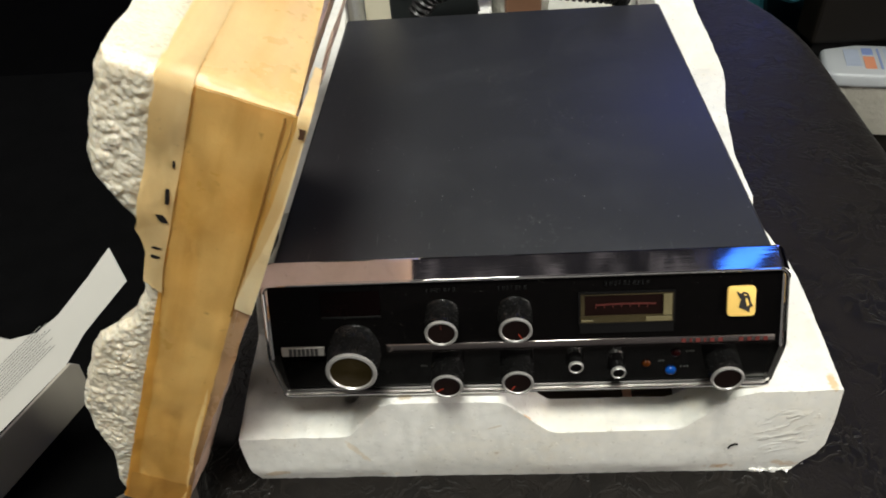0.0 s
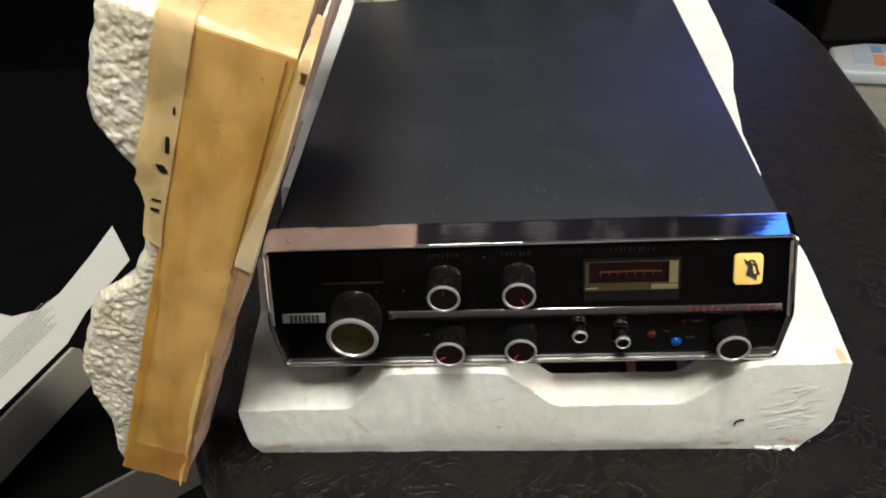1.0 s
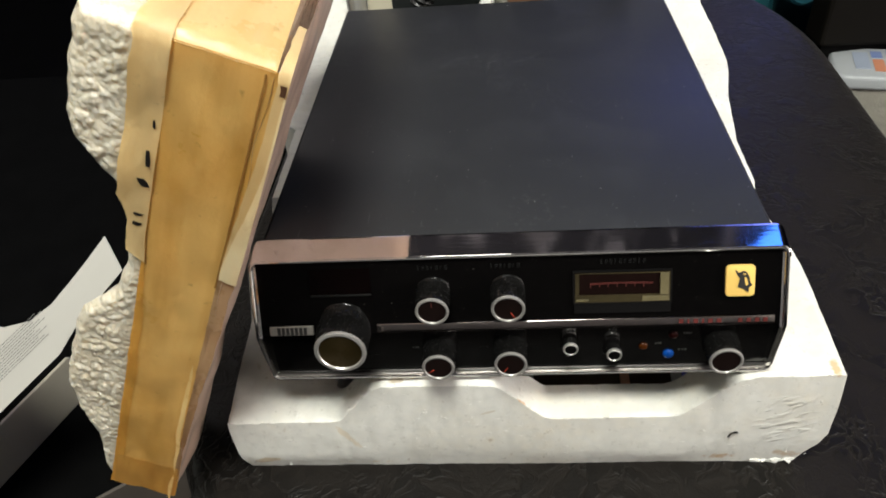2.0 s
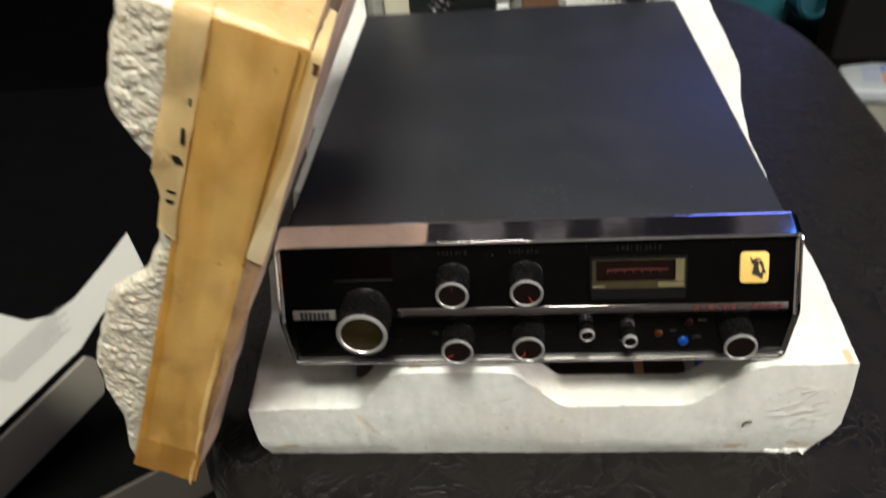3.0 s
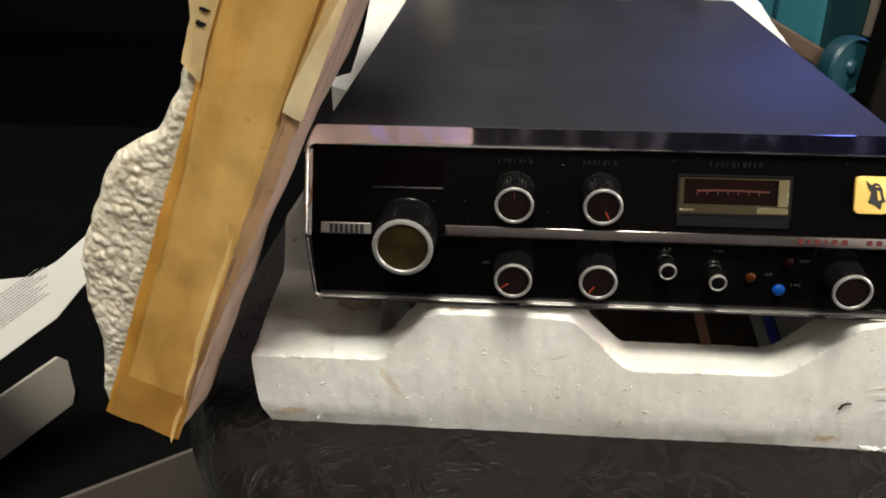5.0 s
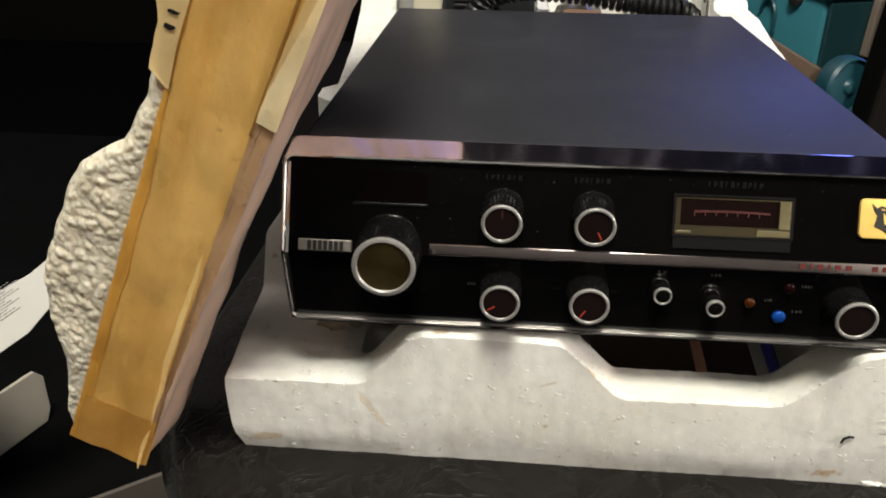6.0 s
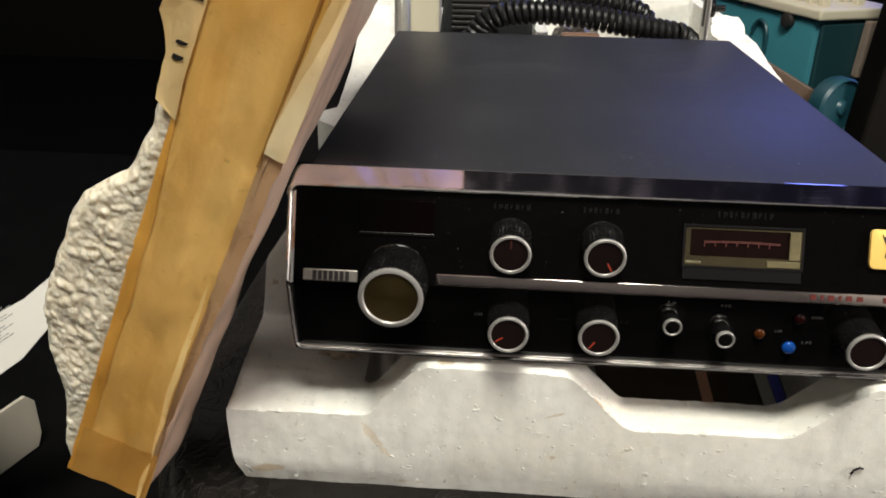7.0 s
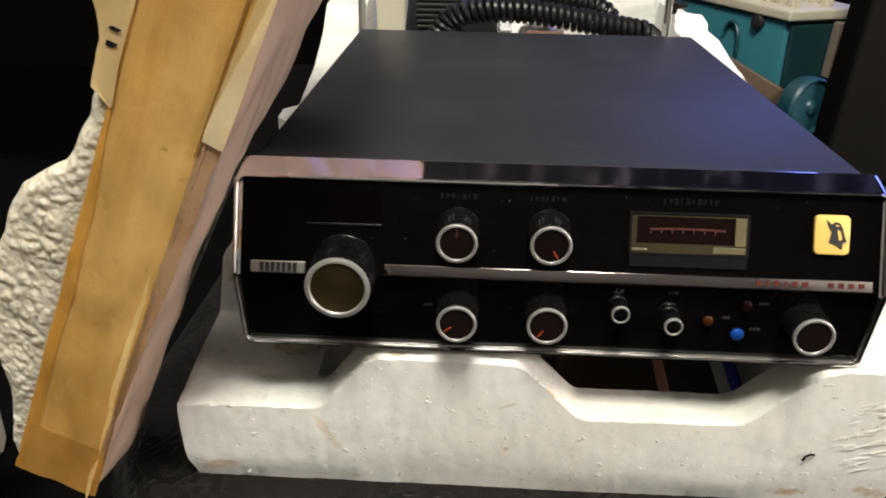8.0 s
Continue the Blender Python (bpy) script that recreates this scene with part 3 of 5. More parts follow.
def foam_tray():
    t = thing("foam_tray", (0.095, 0.2, 0.0), "white polystyrene packing tray on the black chair seat", "packing foam")
    ys = list(np.arange(0.009, 0.4101, 0.0016))
    cols = 176
    grid = []
    for y in ys:
        a, b = along(y, TRAY_LEFT), along(y, TRAY_RIGHT)
        row = []
        for i in range(cols + 1):
            x = a + (b - a) * i / cols
            z = tray_height(x, y)
            d = 0.0007 * noise.noise(Vector((x * 60, y * 60, 1.0))) + 0.0004 * noise.noise(Vector((x * 240, y * 240, 5.0)))
            edge = min((x - a), (b - x), y - 0.009, 0.4101 - y)
            round_off = 0.00045 * (1 - min(1, edge / 0.0016)) ** 2 * (1 + 0.8 * noise.noise(Vector((x * 200, y * 200, 9.0))))
            row.append(Vector((x, y, z + d - round_off)))
        grid.append(row)
    bm = skin(grid)
    bm.verts.ensure_lookup_table()
    w, rows = cols + 1, len(ys)
    loop = [k for k in range(w)] + [j * w + cols for j in range(1, rows)] + [(rows - 1) * w + i for i in range(cols - 1, -1, -1)] + [j * w for j in range(rows - 2, 0, -1)]
    last = [bm.verts[k] for k in loop]
    tops = [v.co.copy() for v in last]
    for k in range(1, 9):
        f = k / 8
        new_ring = []
        for p in tops:
            z = p.z * (1 - f)
            lean = 0.0006 * math.sin(math.pi * f) - 0.0014 * f - 0.0016 * smooth_step(f, 0.75, 1.0)
            left, front = 1 - smooth_step(p.x, -0.032, 0.004), 1 - smooth_step(p.y, 0.009, 0.034)
            right, rear = smooth_step(p.x, 0.178, 0.212), smooth_step(p.y, 0.39, 0.41)
            rag = 0.0003 * noise.noise(Vector((p.x * 60, p.y * 60, z * 90))) + 0.0003 * noise.noise(Vector((p.x * 300, p.y * 300, z * 300)))
            under_r, under_l = -0.0075 * smooth_step(f, 0.60, 1.0), -0.0008 * smooth_step(f, 0.3, 1.0)
            q = Vector((p.x + right * (lean + rag + under_r) - left * (lean + rag + under_l), p.y - front * (lean + rag) + rear * lean, z))
            new_ring.append(bm.verts.new(q))
        for i in range(len(loop)):
            bm.faces.new((last[i - 1], last[i], new_ring[i], new_ring[i - 1]))
        last = new_ring
    bm.faces.new(last)
    part("tray", bm, FOAM, t, smooth=38)
    # beads that stand out of the moulded front
    beads = []
    for k in range(110):
        x = -0.022 + 0.232 * random.random()
        z = 0.003 + (along(x, LIP) - 0.006) * random.random()
        size = 0.00014 + 0.00026 * random.random() ** 2
        bm = bmesh.new()
        bmesh.ops.create_icosphere(bm, subdivisions=1, radius=1.0)
        m = Matrix.Translation((x, 0.0091, z)) @ pose(0, 0, 0, 0, 40 * (random.random() - 0.5), 0) @ Matrix.Diagonal((size * (1.0 + 1.6 * random.random()), size * 0.45, size, 1))
        beads.append(moved(bm, m))
    # crumbled beads along the upper front edge
    for k in range(190):
        x = -0.022 + 0.234 * random.random()
        z = along(x, LIP) - 0.0004 - 0.0007 * random.random()
        size = 0.00030 + 0.00045 * random.random() ** 2
        bm = bmesh.new()
        bmesh.ops.create_icosphere(bm, subdivisions=1, radius=1.0)
        m = Matrix.Translation((x, 0.0098 - 0.0006 * random.random(), z)) @ Matrix.Diagonal((size * (1.0 + 1.2 * random.random()), size * 0.7, size * 0.8, 1))
        beads.append(moved(bm, m))
    tagged(part("bead_skin", joined(*beads), FOAM, t, smooth=True), kind="stuff")
    # a torn pit beneath the set, and a loose crumb
    crumb = bmesh.new()
    bmesh.ops.create_icosphere(crumb, subdivisions=3, radius=1)
    for v in crumb.verts:
        v.co *= 1 + 0.5 * noise.noise(v.co * 2.3)
        v.co = Vector((v.co.x * 0.008, v.co.y * 0.006, v.co.z * 0.005)) + Vector((0.006, 0.046, 0.0335))
    hook = [(0.1765, 0.0195), (0.1772, 0.0212), (0.1788, 0.0221), (0.1800, 0.0219)]
    part("scuff", tube([(x, 0.0084, z) for x, z in hook], 0.0004, 6), GREY_PRINT, t, "small grey scuff mark")
    for k in range(6):
        x = 0.190 + 0.0024 * k + 0.0012 * random.random()
        size = 0.0006 + 0.0009 * random.random()
        bit = bmesh.new()
        bmesh.ops.create_icosphere(bit, subdivisions=2, radius=size)
        for v in bit.verts:
            v.co *= 1 + 0.8 * noise.noise(v.co * 1400 + Vector((k, 0, 0)))
            v.co.x *= 2.2
        part("crumb", moved(bit, Matrix.Translation((x, 0.0122, 0.0005 + 0.0006 * random.random()))), FOAM, t, smooth=True)
    part("torn_edge", crumb, DIRTY_FOAM, t, "torn stained foam crumb", smooth=True)


foam_tray()


# ---- the set: profile of its front ----
UP0, UP1 = Vector((0, 0.0083, 0.0800)), Vector((0, 0.0184, 0.1065))
LOW0, LOW1 = Vector((0, 0.0103, 0.0790)), Vector((0, 0.0132, 0.0548))
UP_DIR, LOW_DIR = (UP1 - UP0).normalized(), (LOW1 - LOW0).normalized()
UP_OUT, LOW_OUT = Vector((0, -UP_DIR.z, UP_DIR.y)), Vector((0, LOW_DIR.z, -LOW_DIR.y))


def upper(x, z, out=0.0):
    """A place on the upper faceplate by its x and height."""
    p = UP0 + UP_DIR * ((z - UP0.z) / UP_DIR.z) + UP_OUT * out
    return Vector((x, p.y, p.z))


def lower(x, z, out=0.0):
    p = LOW0 + LOW_DIR * ((z - LOW0.z) / LOW_DIR.z) + LOW_OUT * out
    return Vector((x, p.y, p.z))


def plate(where, x0, x1, z0, z1, low=-0.001, high=0.0, r=0.0):
    """A flat piece on a faceplate, with its back and front so far out of it."""
    bm = bmesh.new()
    vs = [bm.verts.new(where(x, z, o)) for o in (low, high) for x, z in ((x0, z0), (x1, z0), (x1, z1), (x0, z1))]
    bm.faces.new(vs[:4]), bm.faces.new(vs[4:])
    for i in range(4):
        j = (i + 1) % 4
        bm.faces.new((vs[i], vs[j], vs[4 + j], vs[4 + i]))
    bmesh.ops.recalc_face_normals(bm, faces=bm.faces)
    return soften(bm, r, 2) if r else bm


def knob(radio, place, base_y, radius, face, pointer, label, ribs=36):
    """A turned knob whose ring faces the front; place is the middle of its ring."""
    x, y, z = place
    m = Matrix.Translation((x, base_y, z)) @ pose(0, 0, 0, 90, 0, 0)
    long = base_y - y
    rib = lambda i, k: 1.0 if k < 5 or k > 8 else (1.0 if i % 2 else 0.962)
    rows = [(radius * 1.13, 0), (radius * 1.13, long * 0.035), (radius * 1.12, long * 0.05), (radius * 1.10, long * 0.06), (radius * 1.085, long * 0.10), (radius * 1.085, long * 0.12), (radius * 1.06, long * 0.45), (radius * 1.03, long * 0.75), (radius * 1.01, long * 0.89), (radius * 0.97, long * 0.95), (radius * 0.8, long * 0.95)]
    k = part("knob", moved(lathe(rows, ribs * 2, rib), m), KNOB, radio, label, smooth=35)
    ring = lathe([(radius * 0.99, long * 0.90), (radius * 1.01, long * 0.94), (radius * 1.0, long * 0.985), (radius * 0.95, long), (radius * 0.865, long), (radius * 0.84, long * 0.975), (radius * 0.80, long * 0.93)], 72, lambda i, k: 0.985 if k < 3 and i % 2 else 1.0)
    part("ring", moved(ring, m), RING, k, "bright aluminium ring", smooth=30)
    part("cap", moved(lathe([(radius * 0.84, long * 0.90), (radius * 0.84, long * 0.960), (radius * 0.5, long * 0.966), (0.0002, long * 0.968)], 48), m), face, k, smooth=True)
    if pointer is not None:
        a = radians(pointer)
        bar = box(-0.00025, 0.00025, radius * 0.30, radius * 0.76, long * 0.960, long * 0.973, 0.0001)
        part("pointer", moved(moved(bar, pose(0, 0, 0, 0, 0, -pointer)), m), RED if pointer else DIM_MARK, k, "orange-red pointer line" if pointer else "dim red pointer line")
    return k


def switch(radio, place):
    x, y, z = place
    base = lower(x, z).y + 0.0005
    m = Matrix.Translation((x, base, z)) @ pose(0, 0, 0, 90, 0, 0)
    long = base - y
    s = part("slide_switch", moved(lathe([(0.0034, 0), (0.0034, long * 0.15), (0.0028, long * 0.2), (0.0025, long * 0.8)], 28), m), KNOB, radio, "black switch with a chrome tip", smooth=True)
    part("chrome_tip", moved(lathe([(0.0026, long * 0.72), (0.0028, long * 0.8), (0.0028, long * 0.94), (0.0026, long), (0.0023, long * 0.995), (0.0021, long * 0.93)], 28), m), RING, s, "round chrome tip", smooth=True)
    part("cap", moved(lathe([(0.0022, long * 0.85), (0.0021, long * 0.955), (0.0009, long * 0.98), (0.0002, long * 0.985)], 24), m), GLOSS, s, smooth=True)
    part("slot", moved(box(-0.0037, 0.0037, -0.0052, 0.0052, -0.001, 0.0004, 0.0012), Matrix.Translation((x, lower(x, z + 0.002).y, z + 0.0018)) @ pose(0, 0, 0, 90, 0, 0)), GLOSS, s)
    return s


def bars(parent, where, x0, x1, z, h, n, material, gap=0.35, name="print_bar"):
    """Unreadable small print: uneven upright strokes, some joined by a low one."""
    step = (x1 - x0) / n
    for i in range(n):
        a = x0 + i * step
        w = step * (1 - gap) * (0.55, 1.0, 0.8, 0.45, 0.9)[i % 5]
        up = h / 2 * (1.0, 0.82, 1.0, 0.92)[i % 4]
        part(name, plate(where, a, a + w * 0.42, z - h / 2, z + up, 0.0, 0.00022), material, parent)
        part(name, plate(where, a + w * 0.58, a + w, z - h / 2 * (1.0, 0.3)[i % 2], z + up, 0.0, 0.00022), material, parent)


def rounded_cheek(side, inner, outer):
    """A side of the chrome frame, well rounded along its outer edge."""
    bm = prism(side, min(inner, outer), max(inner, outer), "x")
    edges = [e for e in bm.edges if all(abs(v.co.x - outer) < 1e-6 for v in e.verts)]
    bmesh.ops.bevel(bm, geom=edges, offset=0.0019, segments=5, affect="EDGES", profile=0.5, clamp_overlap=True)
    return bm


def bent_lip(pts, x0, x1, radius, n=8):
    """The top of the frame: a profile (y, z) drawn along x that turns down at both ends."""
    bend = [(radius * (1 - math.cos(radians(90 * i / n))), radius * (1 - math.sin(radians(90 * i / n)))) for i in range(n + 1)]
    spots = [(x0 + dx, dz) for dx, dz in bend] + [(x1 - dx, dz) for dx, dz in reversed(bend)]
    bm = bmesh.new()
    rings = [[bm.verts.new((x, y - 0.38 * dz, z - dz)) for y, z in pts] for x, dz in spots]
    for p, q in zip(rings, rings[1:]):
        for i in range(len(pts)):
            bm.faces.new((p[i - 1], p[i], q[i], q[i - 1]))
    bm.faces.new(rings[0]), bm.faces.new(rings[-1])
    return bm


def cb_radio():
    r = thing("cb_radio", (0.093, 0.13, 0.0535), "black and chrome vintage radio set resting in the foam tray", "radio")
    # the enamelled cover, with its side flange
    cover = prism([(0.0005, 0.056), (0.0005, 0.1085), (0.0017, 0.1097), (0.1833, 0.1097), (0.1845, 0.1085), (0.1845, 0.056)], 0.0272, 0.2525, "y", 0.0006, 2)
    for v in cover.verts:
        if v.co.x > 0.1:
            v.co.x -= 0.016 * (v.co.y - 0.0272) - 0.0007
    part("cover", cover, COVER, r, "satin black enamelled metal cover with dust and scratches", smooth=40)
    part("chassis", box(0.003, 0.182, 0.0135, 0.250, 0.0545, 0.0562), INK, r)
    part("rear_panel", box(0.003, 0.182, 0.2526, 0.2545, 0.058, 0.1075, 0.0005), INK, r)
    # chrome frame round the front
    side = [(UP1.y - 0.0010, UP1.z + 0.0016), (UP0.y - 0.0016, UP0.z - 0.0002), (LOW1.y - 0.0012, LOW1.z - 0.0012), (LOW1.y + 0.003, LOW1.z - 0.0013), (0.0272, 0.0545), (0.0272, 0.1104), (0.0262, 0.1104)]
    drop = 0.0032
    low_side = [(y, min(z, UP1.z + 0.0016 - drop * 0.9)) if z > 0.1 and y < 0.025 else (y, min(z, 0.1104 - drop * 0.9)) for y, z in side]
    cheek_l = rounded_cheek(low_side, -0.0004, -0.0030)
    cheek_r = rounded_cheek(low_side, 0.1864, 0.1890)
    lip_pts = [(UP1.y - 0.0010, UP1.z + 0.0007), (UP1.y - 0.0011, UP1.z + 0.0010), (UP1.y - 0.0008, UP1.z + 0.0014), (0.0264, 0.1104), (0.0271, 0.1104), (0.0271, 0.1085), (UP1.y, UP1.z - 0.0004)]
    top = bent_lip(lip_pts, -0.0030, 0.1890, drop)
    foot = [(LOW1.y - 0.0012, LOW1.z - 0.0013), (LOW1.y - 0.0012, LOW1.z + 0.0002), (LOW1.y + 0.003, LOW1.z + 0.0002), (0.0272, 0.0552), (0.0272, 0.0538), (LOW1.y + 0.002, LOW1.z - 0.0013)]
    bottom = prism(foot, -0.0012, 0.1872, "x", 0.0003, 2)
    corner = lambda x0, sx: [(x0 + sx * 0.0028 * (1 - math.cos(radians(a))), LOW1.y - 0.0016, LOW1.z + 0.0018 - 0.0028 * math.sin(radians(a))) for a in range(0, 91, 15)]
    arc = [(0.0030 * (1 - math.cos(radians(a))), 0.0030 * math.sin(radians(a))) for a in range(0, 91, 15)]
    top_left = [(-0.0020 + dx, upper(0, UP1.z - 0.0022 + dz).y - 0.0014, UP1.z - 0.0022 + dz) for dx, dz in arc]
    left_run = [(-0.0020, (UP0.y + UP1.y) / 2 - 0.0018, (UP0.z + UP1.z) / 2), (-0.0020, UP0.y - 0.0020, UP0.z + 0.0012), (-0.0020, UP0.y - 0.0018, UP0.z - 0.0014)]
    mirror = lambda run: [(0.1860 - x, y, z) for x, y, z in reversed(run)]
    half = top_left[::-1] + left_run + corner(-0.0020, 1)
    bead = tube([(0.093, *half[0][1:])] + half + mirror(half) + [(0.093, *half[0][1:])], 0.00060, 8)
    part("bezel_bead", bead, CHROME, r, "thin bright chrome edge", smooth=True)
    part("bezel", joined(cheek_l, cheek_r, top), CHROME, r, "polished chrome bezel", smooth=12)
    part("foot_rail", bottom, DULL_CHROME, r, "dull chrome rail under the front", smooth=12)
    face = part("upper_faceplate", plate(upper, -0.0006, 0.1866, UP0.z, UP1.z + 0.0004, -0.004, 0.0), FACE, r, "gloss black upper faceplate")
    low = part("lower_faceplate", plate(lower, -0.0006, 0.1866, LOW1.z - 0.0002, LOW0.z + 0.0008, -0.002, 0.0), GLOSS, r, "gloss black lower faceplate")
    # the bright strip across the middle
    strip = part("trim_strip", plate(upper, 0.0425, 0.1850, 0.0803, 0.0836, -0.001, 0.0010, 0.0004), TRIM, r, "bright metal trim strip", smooth=50)
    x = 0.1515
    for k, w in enumerate((0.0016, 0.0007, 0.0016, 0.0007, 0.0016, 0.0016, 0, 0.0015, 0.0015, 0.0015, 0.0015)):
        if w:
            part("letter_bar", plate(upper, x, x + w, 0.0814, 0.0828, 0.0009, 0.00115), RED_PRINT, strip)
        x += (w or 0.0030) + 0.0014
    name_plate = part("name_plate", plate(upper, 0.0025, 0.0190, 0.0800, 0.0834, -0.001, 0.0011, 0.0003), PLATE, r, "small bright maker's plate")
    for k in range(7):
        part("letter_bar", plate(upper, 0.0054 + k * 0.00165, 0.0054 + k * 0.00165 + 0.0012, 0.0803, 0.0830, 0.0011, 0.0013), INK, name_plate)
    # number window and its ledge
    win = part("channel_window", plate(upper, 0.0190, 0.0415, 0.0945, 0.1035, 0.0, 0.0004, 0.0001), SMOKED, r, "dark smoked channel window")
    part("ledge", plate(upper, 0.0190, 0.0415, 0.0937, 0.0945, 0.0, 0.0007, 0.0002), GREY_PRINT, win)
    # meter: a frame of four cream walls round a deep dial
    x0, x1, z0, z1 = 0.1149, 0.1484, 0.0893, 0.0999
    meter = part("meter", plate(upper, x0, x1, z0, z1, 0.0, 0.0003), DIAL, r, "signal meter with a red scale")
    part("meter_frame", joined(
        plate(upper, x0 - 0.0006, x1 + 0.0006, z1, z1 + 0.0006, 0.0, 0.0008), plate(upper, x0 - 0.0006, x0, z0, z1, 0.0, 0.0008),
        plate(upper, x1, x1 + 0.0006, z0, z1, 0.0, 0.0008), plate(upper, x0 - 0.0006, x1 + 0.0006, z0 - 0.0006, z0, 0.0, 0.0008)), MATT, meter)
    guide = part("light_guide", joined(
        plate(upper, x0, x1, z0, z0 + 0.0026, 0.0003, 0.0006), plate(upper, x1 - 0.0016, x1, z0, z1 - 0.0003, 0.0003, 0.0006),
        plate(upper, x0 + 0.0002, x0 + 0.0016, z0 + 0.0024, z1 - 0.0004, 0.0003, 0.0005), plate(upper, x0 + 0.0016, x1 - 0.0016, z1 - 0.0007, z1 - 0.0003, 0.0003, 0.0005)), CREAM, meter, "yellowed clear plastic light guide")
    # Pieces whose lighter colour stands for light caught in the guide.
    part("lit_edge", plate(upper, x0 + 0.0003, x0 + 0.0048, z0 + 0.0004, z0 + 0.0012, 0.0006, 0.0009, 0.0002), CREAM_LIT, guide)
    part("lit_edge", plate(upper, x1 - 0.0036, x1 - 0.0005, z0 + 0.0023, z1 - 0.0006, 0.0006, 0.0009, 0.0002), CREAM_LIT, guide)
    part("lit_edge", plate(upper, x1 - 0.0098, x1 - 0.0004, z0 + 0.0002, z0 + 0.0020, 0.0006, 0.0009, 0.0002), CREAM_LIT, guide)
    for i in range(14):
        a = x0 + 0.0055 + i * 0.00155
        z = 0.0957 - 0.00022 * ((i - 6.5) / 6.5) ** 2
        part("scale_mark", plate(upper, a, a + 0.0017, z, z + 0.0006, 0.0003, 0.0006), RED_DIM, meter)
        if i % 2 == 0:
            part("scale_mark", plate(upper, a, a + 0.0003, z - 0.0010, z, 0.0003, 0.0006), RED_DIM, meter)
    part("glass", plate(upper, x0 - 0.0002, x1 + 0.0002, 0.0855, z0 - 0.0007, 0.0, 0.0006), MATT, meter)
    # badge
    bm = plate(upper, 0.1672, 0.1772, 0.0905, 0.1012, 0.0, 0.0016)
    ed = [e for e in bm.edges if abs((e.verts[0].co - e.verts[1].co).normalized().dot(UP_OUT)) > 0.9]
    bmesh.ops.bevel(bm, geom=ed, offset=0.0015, segments=4, affect="EDGES", profile=0.5)
    badge = part("badge", soften(bm, 0.0003, 2), BADGE, r, "yellow square badge with a dark emblem", smooth=30)
    spot = lambda a, b: (0.1672 + 0.0100 * a, 0.1012 - 0.0107 * b)
    emblem = [spot(a, b) for a, b in ((0.30, 0.12), (0.45, 0.24), (0.56, 0.17), (0.68, 0.20), (0.78, 0.34), (0.83, 0.52), (0.90, 0.66), (0.80, 0.69), (0.77, 0.87), (0.62, 0.76), (0.40, 0.69), (0.44, 0.54), (0.47, 0.42), (0.37, 0.30))]
    bm = bmesh.new()
    top_v, low_v = [bm.verts.new(upper(a, b, 0.0019)) for a, b in emblem], [bm.verts.new(upper(a, b, 0.0015)) for a, b in emblem]
    bm.faces.new(top_v), bm.faces.new(low_v)
    for i in range(len(emblem)):
        bm.faces.new((low_v[i - 1], low_v[i], top_v[i], top_v[i - 1]))
    part("emblem", bm, INK, badge, "dark abstract emblem")
    for path in (((0.62, 0.36), (0.69, 0.40), (0.76, 0.60), (0.68, 0.64), (0.64, 0.52)), ((0.55, 0.24), (0.66, 0.26), (0.64, 0.29), (0.57, 0.28))):
        bm = bmesh.new()
        ends = [[bm.verts.new(upper(*spot(a, b), o)) for a, b in path] for o in (0.0019, 0.0021)]
        bm.faces.new(ends[0]), bm.faces.new(ends[1])
        for k in range(len(path)):
            bm.faces.new((ends[0][k - 1], ends[0][k], ends[1][k], ends[1][k - 1]))
        part("emblem_stripe", bm, BADGE, badge)
    # knobs
    knob(r, (0.0303, -0.0027, 0.0808), 0.0125, 0.0095, DISC, None, "large ribbed black channel knob with a bronze disc", 52)
    knob(r, (0.0642, 0.0036, 0.0934), upper(0, 0.0934).y + 0.002, 0.0060, KNOB_FACE, 0, "ribbed black knob with a silver ring")
    knob(r, (0.0911, 0.0038, 0.0936), upper(0, 0.0936).y + 0.002, 0.0060, KNOB_FACE, 152, "ribbed black knob with a silver ring")
    knob(r, (0.0647, 0.0004, 0.0688), lower(0, 0.0688).y + 0.001, 0.0060, KNOB_FACE, 236, "ribbed black knob with a silver ring")
    knob(r, (0.0913, 0.0013, 0.0688), lower(0, 0.0688).y + 0.001, 0.0060, KNOB_FACE, 215, "ribbed black knob with a silver ring")
    knob(r, (0.1682, 0.0006, 0.0690), lower(0, 0.0690).y + 0.001, 0.0060, KNOB_FACE, None, "ribbed black knob with a silver ring")
    switch(r, (0.1134, 0.0066, 0.0707))
    switch(r, (0.1294, 0.0066, 0.0673))
    for x, z, m, label in ((0.1404, 0.0676, AMBER, "amber lamp lens"), (0.1508, 0.0737, RED_LENS, "dark red lamp lens"), (0.1500, 0.0630, BLUE_LENS, "bright blue lamp lens")):
        bm = bmesh.new()
        rad = 0.0021 if m is BLUE_LENS else 0.0017
        bmesh.ops.create_uvsphere(bm, u_segments=20, v_segments=10, radius=rad)
        part("lamp_lens", moved(bm, Matrix.Translation(lower(x, z, 0.0004)) @ Matrix.Diagonal((1, 0.6, 1, 1))), m, r, label, smooth=True)
    # small print
    bars(face, upper, 0.0588, 0.0702, 0.1030, 0.0015, 7, GREY_PRINT)
    bars(face, upper, 0.0852, 0.0962, 0.1030, 0.0015, 7, GREY_PRINT)
    bars(face, upper, 0.1240, 0.1405, 0.1034, 0.0017, 10, GREY_PRINT)
